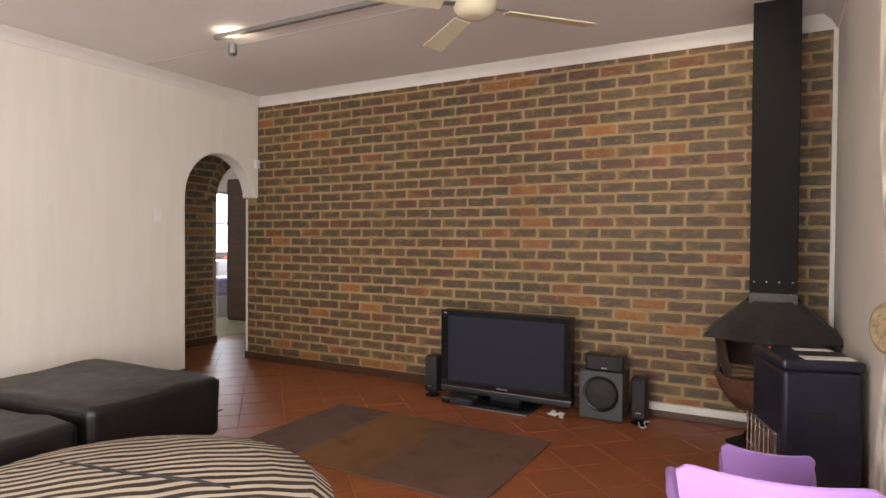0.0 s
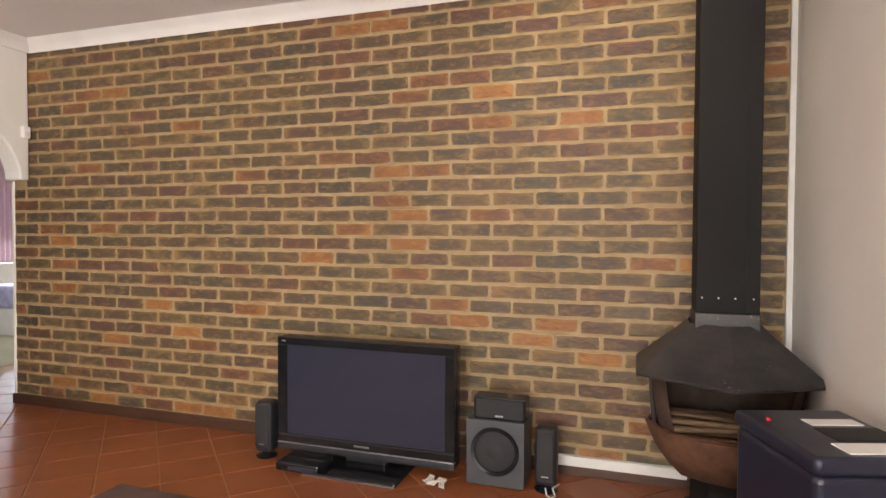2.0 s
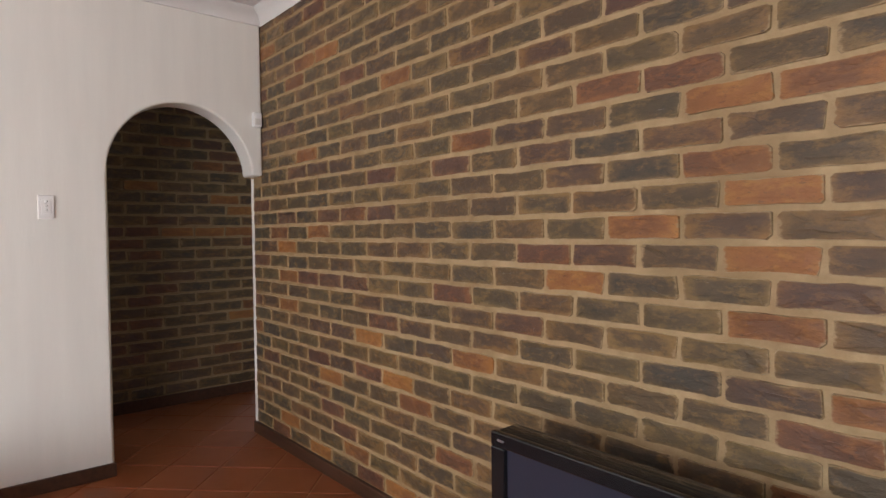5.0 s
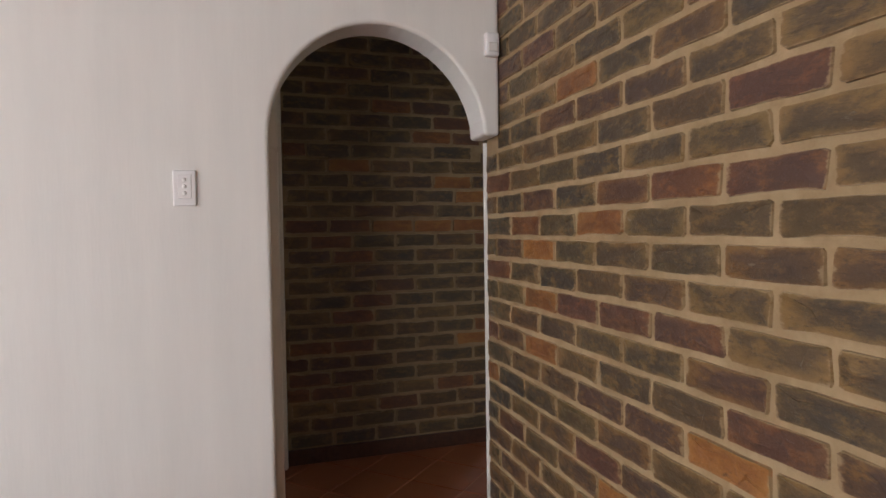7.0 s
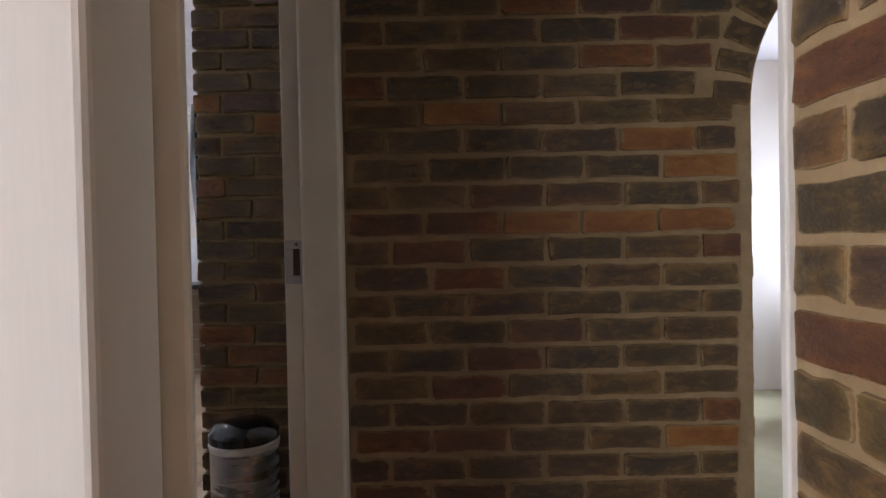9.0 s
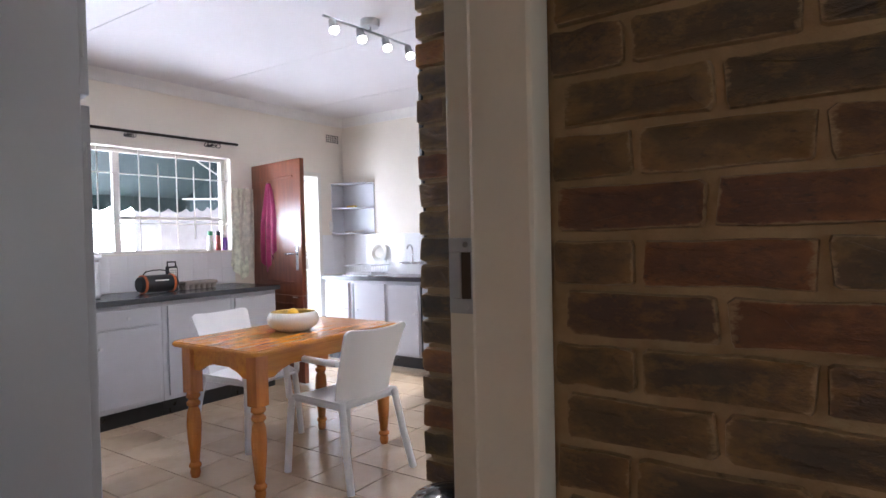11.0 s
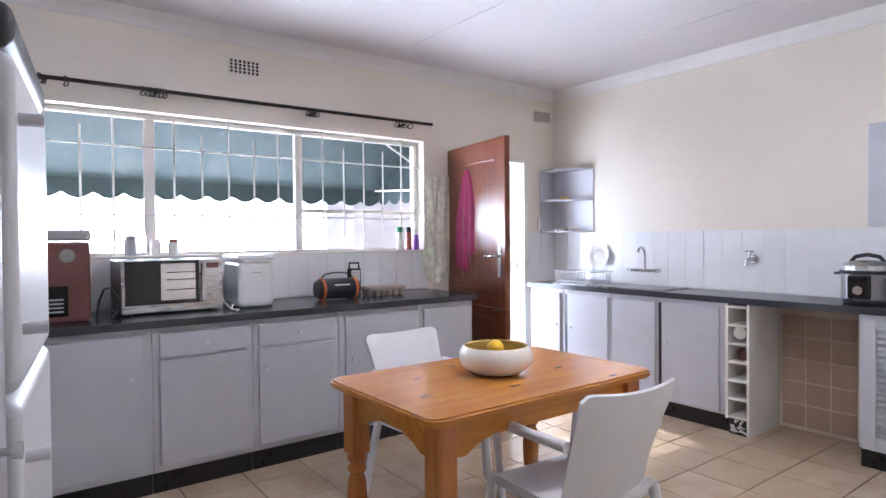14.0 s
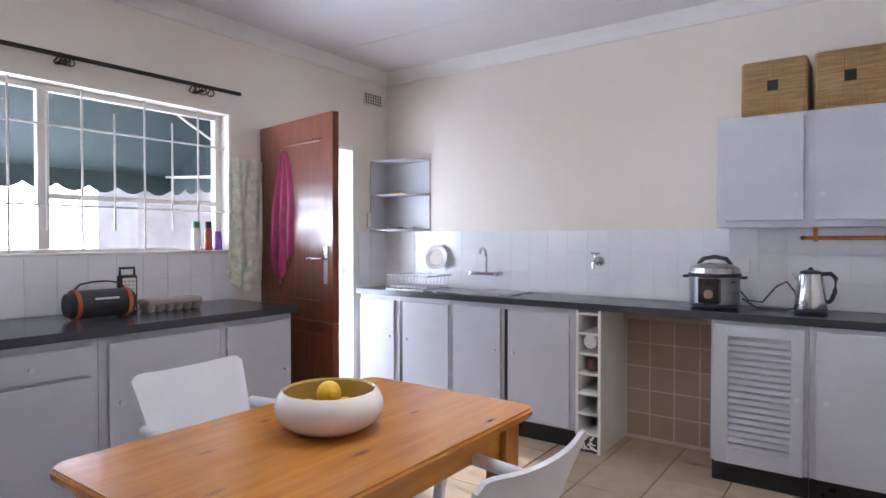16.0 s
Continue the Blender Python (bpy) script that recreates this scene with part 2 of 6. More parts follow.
TRIM = surface("white_trim_paint", (0.78, 0.76, 0.71), 0.4, vary=0.07, bump=0.05)
FRAME_PAINT = surface("cream_frame_enamel", (0.76, 0.71, 0.60), 0.3, vary=0.08, scale=3, bump=0.05)
BRICK, BRICK_FAR, MORTAR = brick_paint("burnt_clay_brick", True), brick_paint("burnt_clay_brick_joined", False), mortar_paint("sandy_mortar")
TERRA = tile_paint("terracotta_tile", (0.265, 0.080, 0.026), (0.295, 0.092, 0.031), 0.42, (0.235, 0.068, 0.022))
TERRA_GROUT = surface("terracotta_grout", (0.40, 0.20, 0.105), 0.7, bump=0.2)
BEIGE = tile_paint("beige_floor_tile", (0.46, 0.35, 0.24), (0.54, 0.42, 0.30), 0.2, (0.36, 0.26, 0.17))
BEIGE_GROUT = surface("dark_tile_grout", (0.14, 0.10, 0.075), 0.8, bump=0.2)
WHITE_TILE = tile_paint("white_glazed_tile", (0.80, 0.80, 0.82), (0.83, 0.83, 0.85), 0.12, (0.77, 0.77, 0.79))
WHITE_GROUT = surface("pale_grout", (0.77, 0.77, 0.78), 0.8, bump=0.1)
BROWN_TILE = tile_paint("brown_glazed_tile", (0.36, 0.25, 0.18), (0.41, 0.29, 0.215), 0.3, (0.32, 0.22, 0.16))
CABINET = surface("grey_blue_cabinet_enamel", (0.50, 0.505, 0.55), 0.36, vary=0.05, scale=2.5, stretch=(1, 1, 3), grain=35, bump=0.05)
CABINET_SIDE = surface("grey_panel_enamel", (0.58, 0.59, 0.64), 0.38, vary=0.06, scale=1.5, grain=35, bump=0.05)
KNOB = surface("pale_plastic_knob", (0.62, 0.62, 0.64), 0.25, vary=0.04, bump=0)
TOEKICK = surface("black_plinth", (0.012, 0.012, 0.014), 0.3, vary=0.3, bump=0.1)
WORKTOP = surface("dark_grey_worktop", (0.048, 0.05, 0.060), 0.22, vary=0.10, scale=30, grain=300, bump=0.04)
PINE = wood_paint("varnished_pine", (0.40, 0.140, 0.014), (0.58, 0.235, 0.026), "X", 0.26, 0.3, 4.6)
PINE_LEG = wood_paint("varnished_pine_leg", (0.38, 0.12, 0.022), (0.54, 0.20, 0.04), "Z", 0.26, 0.5)
MERANTI = wood_paint("red_brown_door_wood", (0.11, 0.026, 0.011), (0.21, 0.060, 0.024), "Z", 0.28, 0.35)
DARK_WOOD = wood_paint("dark_brown_wood", (0.045, 0.02, 0.012), (0.09, 0.04, 0.022), "X", 0.4, 0.2)
WHITE_PLASTIC = surface("white_moulded_plastic", (0.74, 0.75, 0.78), 0.33, vary=0.03, bump=0.02)
SWITCH_WHITE = surface("switch_white_plastic", (0.82, 0.80, 0.78), 0.3, vary=0.03, bump=0)
RAIL_GREY = surface("grey_track_enamel", (0.20, 0.19, 0.19), 0.5, vary=0.1, bump=0.02)
HEATER_NAVY = surface("navy_black_enamel", (0.014, 0.015, 0.030), 0.34, vary=0.2, bump=0.02)
GILT = surface("dull_embossed_gilt", (0.36, 0.29, 0.18), 0.5, 0.2, vary=0.5, scale=60, bump=0.5)
PURPLE = surface("lilac_plastic", (0.46, 0.27, 0.70), 0.35, vary=0.04, bump=0.02)
BLACK_GLOSS = surface("black_gloss_plastic", (0.012, 0.012, 0.014), 0.12, vary=0.2, bump=0)
BLACK_MATT = surface("black_matt_plastic", (0.018, 0.018, 0.022), 0.45, vary=0.2, bump=0.05)
SCREEN = surface("dark_plasma_screen", (0.030, 0.031, 0.048), 0.16, vary=0.05, bump=0)
GREY_SPEAKER = surface("charcoal_speaker_case", (0.055, 0.057, 0.062), 0.45, vary=0.15, bump=0.05)
CONE = surface("speaker_cone_cloth", (0.022, 0.021, 0.022), 0.8, vary=0.2, bump=0.3)
CHROME = surface("brushed_chrome", (0.62, 0.62, 0.63), 0.2, 1.0, vary=0.08, bump=0.01)
DARK_STEEL = surface("dark_brushed_steel", (0.24, 0.24, 0.25), 0.3, 1.0, vary=0.08, stretch=(1, 1, 8), bump=0.02)
STEEL = surface("stainless_steel", (0.50, 0.50, 0.51), 0.28, 1.0, vary=0.05, stretch=(1, 1, 6), bump=0.0)
SATIN = surface("satin_aluminium", (0.48, 0.48, 0.49), 0.38, 1.0, vary=0.1, bump=0.03)
FLUE = surface("black_stove_paint", (0.010, 0.009, 0.009), 0.68, vary=0.3, scale=4, grain=90, bump=0.12)
HOOD = hood_paint("sooty_steel_hood", 0.56)
COLLAR = hood_paint("flaking_black_collar", 0.54)
SOOT = surface("heat_browned_steel", (0.17, 0.115, 0.088), 0.75, 0.0, vary=0.5, scale=7, grain=60, bump=0.3)
STICK = surface("dry_firewood", (0.15, 0.09, 0.05), 0.85, vary=0.35, scale=20, bump=0.4)
RUST = surface("rusty_iron", (0.14, 0.065, 0.035), 0.8, 0.2, vary=0.5, scale=14, grain=70, bump=0.5)
LEATHER = surface("black_leather", (0.010, 0.009, 0.010), 0.44, vary=0.35, scale=9, grain=22, bump=0.6)
FLUE.node_tree.nodes["Principled BSDF"].inputs["Specular IOR Level"].default_value = 0.2
ZEBRA = zebra_paint("zebra_hide")
RUG = rug_paint("banded_brown_rug")
FAN = surface("cream_fan_enamel", (0.66, 0.62, 0.46), 0.35, vary=0.05, bump=0.02)
CURTAIN = surface("beige_striped_curtain_cloth", (0.62, 0.58, 0.51), 0.85, vary=0.55, scale=9, stretch=(5, 5, 0.35), grain=160, bump=0.35, sheen=0.3)
PINK_CURTAIN = surface("pink_curtain_cloth", (0.52, 0.36, 0.40), 0.85, vary=0.15, stretch=(8, 8, 0.5), bump=0.2, sheen=0.3)
ROD = surface("dark_bronze_rod", (0.035, 0.028, 0.026), 0.4, 0.7, vary=0.3, bump=0.05)
WIN_STEEL = surface("cream_window_steel", (0.66, 0.62, 0.58), 0.4, vary=0.08, bump=0.04)
GLASS = glass_paint("window_glass")
AWNING = surface("green_awning_canvas", (0.009, 0.022, 0.024), 0.8, vary=0.3, scale=3, stretch=(6, 1, 1), bump=0.2)
# Black that paints the shade inside holes and slots; none are cut open.
HOLE_SHADE = surface("hole_shade_black", (0.02, 0.018, 0.016), 0.9, bump=0)
MAGENTA = surface("magenta_towel", (0.36, 0.035, 0.13), 0.95, vary=0.3, scale=12, grain=220, bump=0.5, sheen=0.4)
TOWEL = surface("green_and_cream_check_cloth", (0.80, 0.82, 0.68), 0.95, vary=0.3, scale=22, grain=220, bump=0.5, sheen=0.3)
TOWEL_TAN = surface("faded_tan_cloth", (0.76, 0.72, 0.62), 0.95, vary=0.25, scale=18, grain=220, bump=0.5, sheen=0.3)
CERAMIC = surface("cream_glazed_ceramic", (0.74, 0.71, 0.66), 0.2, vary=0.04, bump=0)
OLIVE_GLAZE = surface("mustard_glaze", (0.52, 0.37, 0.12), 0.25, vary=0.1, bump=0)
LEMON = surface("lemon_peel", (0.78, 0.46, 0.015), 0.4, vary=0.1, grain=90, bump=0.35)
SEAGRASS = surface("woven_seagrass", (0.48, 0.305, 0.135), 0.85, vary=0.4, scale=6, stretch=(1, 1, 14), grain=60, bump=0.7)
EGGBOX = surface("grey_pulp_card", (0.40, 0.34, 0.30), 0.95, vary=0.15, grain=90, bump=0.5)
ORANGE = surface("orange_rubber", (0.55, 0.13, 0.035), 0.5, vary=0.1, bump=0.05)
MAROON = surface("maroon_appliance", (0.16, 0.06, 0.055), 0.35, vary=0.15, bump=0.03)
GREEN_CAP = surface("green_can", (0.03, 0.24, 0.11), 0.3, bump=0)
RED_CAN = surface("red_can", (0.42, 0.08, 0.06), 0.3, bump=0)
VIOLET = surface("violet_bottle", (0.28, 0.11, 0.52), 0.25, bump=0)
PAPER = surface("white_paper", (0.78, 0.77, 0.74), 0.8, vary=0.04, bump=0.02)
RED = surface("red_switch", (0.6, 0.03, 0.03), 0.3, bump=0)
LED = glow("led_lamp_face", (1.0, 0.96, 0.9), 25.0)
SPOT_FACE = glow("halogen_lamp_face", (1.0, 0.85, 0.6), 12.0)
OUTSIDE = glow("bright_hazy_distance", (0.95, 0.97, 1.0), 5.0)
LAWN = surface("dry_yard_ground", (0.24, 0.21, 0.15), 0.9, vary=0.3, scale=2, bump=0.4)
YARD_WALL = surface("grey_yard_wall", (0.36, 0.34, 0.36), 0.8, vary=0.15, bump=0.2)
CARPET = surface("cream_green_carpet", (0.40, 0.37, 0.24), 0.95, vary=0.12, grain=200, bump=0.5)
BED_COVER = surface("pale_blue_floral_cover", (0.40, 0.41, 0.64), 0.9, vary=0.3, scale=14, bump=0.2)

# ---- mesh helpers ----
def box(bm, a, b, bevel=0.0, segments=2):
    lo, hi = [min(p, q) for p, q in zip(a, b)], [max(p, q) for p, q in zip(a, b)]
    m = Matrix.Translation([(p + q) / 2 for p, q in zip(lo, hi)]) @ Matrix.Diagonal((*[q - p for p, q in zip(lo, hi)], 1))
    made = bmesh.ops.create_cube(bm, size=1.0, matrix=m)["verts"]
    if bevel:
        edges = {e for v in made for e in v.link_edges}
        bmesh.ops.bevel(bm, geom=list(edges), offset=bevel, segments=segments, affect="EDGES", profile=0.5)
    return bm


def rod(bm, p, q, r, r2=None, n=14):
    p, q = Vector(p), Vector(q)
    turn = (q - p).to_track_quat("Z", "Y").to_matrix().to_4x4()
    bmesh.ops.create_cone(bm, cap_ends=True, segments=n, radius1=r, radius2=r if r2 is None else r2, depth=(q - p).length, matrix=Matrix.Translation((p + q) / 2) @ turn)
    return bm


def tube(bm, points, r, n=8):
    points = [Vector(p) for p in points]
    rings = []
    for i, p in enumerate(points):
        way = (points[min(i + 1, len(points) - 1)] - points[max(i - 1, 0)]).normalized()
        turn = way.to_track_quat("Z", "Y").to_matrix()
        rings.append([bm.verts.new(p + turn @ Vector((r * math.cos(2 * math.pi * k / n), r * math.sin(2 * math.pi * k / n), 0))) for k in range(n)])
    for a, b in zip(rings, rings[1:]):
        for k in range(n):
            bm.faces.new((a[k], a[(k + 1) % n], b[(k + 1) % n], b[k]))
    bm.faces.new(rings[0][::-1]), bm.faces.new(rings[-1])
    return bm


def lathe(bm, profile, centre=(0, 0, 0), n=24, close=True):
    rings = []
    for r, z in profile:
        rings.append([bm.verts.new((centre[0] + r * math.cos(2 * math.pi * k / n), centre[1] + r * math.sin(2 * math.pi * k / n), centre[2] + z)) for k in range(n)])
    for a, b in zip(rings, rings[1:]):
        for k in range(n):
            bm.faces.new((a[k], a[(k + 1) % n], b[(k + 1) % n], b[k]))
    if close:
        bm.faces.new(rings[0][::-1]), bm.faces.new(rings[-1])
    return bm


def prism(bm, outline, place, depth):
    """A closed outline of (u, v) pairs, drawn by place(u, v, d) at d = 0 and d = depth."""
    a = [bm.verts.new(place(u, v, 0.0)) for u, v in outline]
    b = [bm.verts.new(place(u, v, depth)) for u, v in outline]
    bm.faces.new(a[::-1]), bm.faces.new(b)
    for i in range(len(outline)):
        j = (i + 1) % len(outline)
        bm.faces.new((a[i], a[j], b[j], b[i]))
    bmesh.ops.recalc_face_normals(bm, faces=bm.faces)
    return bm


def sheet(bm, fn, nu, nv, thick=0.0):
    """A cloth or shell: fn(u, v) for u, v in 0..1, given a thickness along its normals."""
    grid = [[bm.verts.new(fn(i / nu, j / nv)) for i in range(nu + 1)] for j in range(nv + 1)]
    for j in range(nv):
        for i in range(nu):
            bm.faces.new((grid[j][i], grid[j][i + 1], grid[j + 1][i + 1], grid[j + 1][i]))
    if thick:
        bmesh.ops.recalc_face_normals(bm, faces=bm.faces)
        bmesh.ops.solidify(bm, geom=list(bm.faces), thickness=thick)
    return bm


def mesh_of(name, bm, material, smooth=True):
    """Rounded edges stay round, and the large faces beside them stay flat."""
    if smooth:
        bm.normal_update()
        for e in bm.edges:
            if len(e.link_faces) == 2:
                turn = e.calc_face_angle(0.0)
                p, q = sorted(f.calc_area() for f in e.link_faces)
                e.smooth = turn < radians(38) and not (turn > radians(8) and q > 7 * p)
        for f in bm.faces:
            f.smooth = True
    me = bpy.data.meshes.new(name)
    bm.to_mesh(me)
    bm.free()
    me.materials.append(material)
    return me


def part(name, bm, material, parent, label="", smooth=True):
    ob = new(name, mesh_of(name, bm, material, smooth))
    ob.parent = parent
    return tagged(ob, label)


def thing(name, at, label, category, group="", turn=0.0):
    ob = new(name)
    ob.empty_display_size = 0.1
    ob.matrix_world = pose(*at, 0, 0, turn)
    return tagged(ob, label, category, group)


def single(name, bm, material, label, category, at=(0, 0, 0), group="", turn=0.0):
    ob = new(name, mesh_of(name, bm, material))
    ob.matrix_world = pose(*at, 0, 0, turn)
    return tagged(ob, label, category, group)


def structure(name, bm, material, label="", smooth=False):
    ob = new(name, mesh_of(name, bm, material, smooth))
    return tagged(ob, label, kind="structure")


def B():
    return bmesh.new()


# ---- the large structure ----
ARCH_X, ARCH_BACK, BRICK_Y, EAST_X, SOUTH_Y = -3.72, -3.885, 4.367, 1.255, -3.2
PASS_X, SINK_X, WIN_Y, NORTH_Y, PIER_X = -4.922, -9.065, -0.87, 2.905, -5.48
CEIL_L, CEIL_K = 2.68, 2.66

structure("ground", box(B(), (-60, -60, -0.30), (60, 60, -0.16)), LAWN, "dry bare yard ground outside the house")
structure("floor_living", box(B(), (ARCH_BACK + 0.002, SOUTH_Y - 0.2, -0.15), (EAST_X + 0.2, BRICK_Y + 0.2, -0.006)), TERRA_GROUT, "terracotta tiled floor with pale joints")
structure("floor_passage", box(B(), (PASS_X - 0.3, 3.402, -0.15), (ARCH_BACK, 7.0, -0.006)), TERRA_GROUT, "terracotta tiled passage floor")
structure("floor_kitchen", box(B(), (SINK_X - 0.2, WIN_Y - 0.2, -0.15), (ARCH_BACK, 3.40, -0.006)), BEIGE_GROUT, "beige tiled kitchen floor with dark joints")
structure("floor_bedroom", box(B(), (-8.1, 4.2, -0.15), (PASS_X - 0.302, 8.6, 0.0)), CARPET, "cream carpeted bedroom floor")
structure("ceiling_living", box(B(), (ARCH_BACK, SOUTH_Y - 0.2, CEIL_L), (EAST_X + 0.2, BRICK_Y + 0.2, CEIL_L + 0.12)), CEIL_LIFTED, "white painted board ceiling")
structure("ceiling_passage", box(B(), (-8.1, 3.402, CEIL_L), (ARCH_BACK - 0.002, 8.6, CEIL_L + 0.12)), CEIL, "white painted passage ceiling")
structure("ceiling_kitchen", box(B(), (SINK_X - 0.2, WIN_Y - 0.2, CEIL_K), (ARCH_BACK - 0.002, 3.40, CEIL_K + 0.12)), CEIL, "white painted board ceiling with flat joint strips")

outline = [(SOUTH_Y - 0.2, -0.1), (3.49, -0.1), (3.49, 1.62)]
outline += [(3.897 - 0.407 * math.cos(a), 1.63 + 0.43 * math.sin(a)) for a in [math.pi * k / 28 for k in range(1, 27)]]
outline += [(4.298, 1.665), (BRICK_Y - 0.003, 1.665), (BRICK_Y - 0.003, CEIL_L), (SOUTH_Y - 0.2, CEIL_L)]
arch_wall = structure("wall_arch", prism(B(), outline, lambda u, v, d: (ARCH_X - d, u, v), ARCH_X - ARCH_BACK), PLASTER, "white plastered wall with a round-arched opening")
soft_edge = arch_wall.modifiers.new("worn_edge", "BEVEL")
soft_edge.width, soft_edge.segments, soft_edge.limit_method, soft_edge.angle_limit = 0.014, 3, "ANGLE", radians(50)
wall_brick = structure("wall_brick", box(B(), (ARCH_BACK + 0.004, BRICK_Y + 0.006, 0), (EAST_X, BRICK_Y + 0.22, CEIL_L)), MORTAR, "face brick wall in burnt brown, olive and orange with sandy joints")
structure("trim_brick_end", box(B(), (ARCH_BACK - 0.016, BRICK_Y - 0.006, 0.0), (ARCH_BACK + 0.003, BRICK_Y + 0.22, 1.66), 0.004), TRIM, "white plastered end of the brick wall")
structure("trim_corner", box(B(), (EAST_X - 0.028, BRICK_Y - 0.022, 0.0), (EAST_X - 0.001, BRICK_Y - 0.001, 2.60), 0.003), TRIM, "white corner strip beside the brick wall")
bm = B()
for a, b in (((EAST_X, -1.75, -0.1), (EAST_X + 0.2, BRICK_Y + 0.22, 0.12)), ((EAST_X, 1.30, 0.12), (EAST_X + 0.2, BRICK_Y + 0.22, 2.15)), ((EAST_X, -1.75, 2.15), (EAST_X + 0.2, BRICK_Y + 0.22, CEIL_L)), ((EAST_X, SOUTH_Y - 0.2, -0.1), (EAST_X + 0.2, -1.75, CEIL_L))):
    box(bm, a, b)
structure("wall_east", bm, PLASTER_EAST, "off-white plastered wall beside the curtain")
bm = B()
for x0, x1, z0, z1 in ((ARCH_X, -1.1, -0.1, CEIL_L), (0.9, EAST_X, -0.1, CEIL_L), (-1.1, 0.9, -0.1, 0.68), (-1.1, 0.9, 2.12, CEIL_L)):
    box(bm, (x0, SOUTH_Y - 0.2, z0), (x1, SOUTH_Y, z1))
structure("wall_south", bm, PLASTER_EAST, "plain plastered wall with a window opening")

# passage
brick_arch = [(4.86 + 0.45 - 0.45 * math.cos(a), 1.67 + 0.52 * math.sin(a)) for a in [math.pi * k / 24 for k in range(25)]]
outline = [(3.402, -0.1), (4.86, -0.1)] + brick_arch + [(5.76, -0.1), (7.0, -0.1), (7.0, CEIL_L), (3.402, CEIL_L)]
wall_passage = structure("wall_passage", prism(B(), outline, lambda u, v, d: (PASS_X - 0.006 - d, u, v), 0.29), MORTAR, "dark face brick passage wall with a brick arch")
structure("wall_passage_east", box(B(), (ARCH_BACK, BRICK_Y + 0.222, -0.1), (ARCH_BACK + 0.2, 7.0, CEIL_L)), PLASTER_EAST, "plain plastered passage wall")
bm = B()
for x0, x1, z0, z1 in ((PASS_X - 0.3, -4.82, -0.1, CEIL_L), (-3.98, ARCH_BACK + 0.2, -0.1, CEIL_L), (-4.82, -3.98, -0.1, 0.58), (-4.82, -3.98, 2.12, CEIL_L)):
    box(bm, (x0, 7.0, z0), (x1, 7.2, z1))
structure("wall_passage_north", bm, PLASTER_EAST, "plain plastered passage end wall with a window opening")
# kitchen
wall_pier = structure("wall_pier", box(B(), (SINK_X, NORTH_Y, -0.1), (PIER_X - 0.012, 3.40, CEIL_K)), MORTAR, "thick wall with a face brick end")
structure("wall_nook", box(B(), (PIER_X - 0.009, 3.405, -0.1), (PASS_X - 0.301, 3.6, CEIL_K)), CREAM, "cream plastered nook wall")
structure("wall_sink", box(B(), (SINK_X - 0.2, WIN_Y, -0.1), (SINK_X, NORTH_Y + 0.4, CEIL_K)), CREAM, "cream painted kitchen wall")
WX0, WX1, WZ0, WZ1 = -7.54, -4.62, 1.20, 2.08
DX0, DX1, DZ = -8.70, -7.80, 2.03
bm = B()
for a, b in (((SINK_X - 0.2, -0.1), (DX0, CEIL_K)), ((DX0, DZ), (DX1, CEIL_K)), ((DX1, -0.1), (WX0, CEIL_K)), ((WX0, -0.1), (WX1, WZ0)), ((WX0, WZ1), (WX1, CEIL_K)), ((WX1, -0.1), (ARCH_BACK + 0.1, CEIL_K))):
    box(bm, (a[0], WIN_Y - 0.2, a[1]), (b[0], WIN_Y, b[1]))
structure("wall_window", bm, CREAM, "cream painted kitchen wall with a wide window and a back door")
structure("wall_sink_face_north", box(B(), (SINK_X, NORTH_Y - 0.012, -0.1), (PIER_X - 0.03, NORTH_Y - 0.002, CEIL_K)), CREAM, "cream painted kitchen wall")
structure("wall_over_passage", box(B(), (PASS_X, 3.40, 2.10), (ARCH_BACK, 3.56, CEIL_L)), CREAM, "plaster above the passage door frame")
# bedroom shell
bm = B()
for a, b in (((-8.1, 4.2), (-7.9, 7.0)), ((-8.1, 7.95), (-7.9, 8.6))):
    box(bm, (a[0], a[1], -0.1), (b[0], b[1], CEIL_L))
box(bm, (-8.1, 7.0, -0.1), (-7.9, 7.95, 0.95)), box(bm, (-8.1, 7.0, 2.10), (-7.9, 7.95, CEIL_L))
structure("wall_bedroom_west", bm, CREAM, "pale bedroom wall with a window")
structure("wall_bedroom_north", box(B(), (-8.1, 8.6, -0.1), (PASS_X - 0.3, 8.8, CEIL_L)), CREAM, "pale bedroom wall")
structure("wall_bedroom_south", box(B(), (-7.9, 4.0, -0.1), (PASS_X - 0.302, 4.2, CEIL_L)), CREAM, "pale bedroom wall")

# cornices, skirtings and strips
def cornice(name, p, q, out, z):
    p, q, out = Vector((*p, z)), Vector((*q, z)), Vector((*out, 0))
    prof = [(0, -0.085), (0.012, -0.085), (0.018, -0.065), (0.045, -0.028), (0.075, -0.014), (0.085, -0.001), (0, -0.001)]
    way = (q - p)
    structure(name, prism(B(), prof, lambda u, v, d: p + out * u + Vector((0, 0, v)) + way * d, 1.0), CORNICE, "white moulded cornice", True)


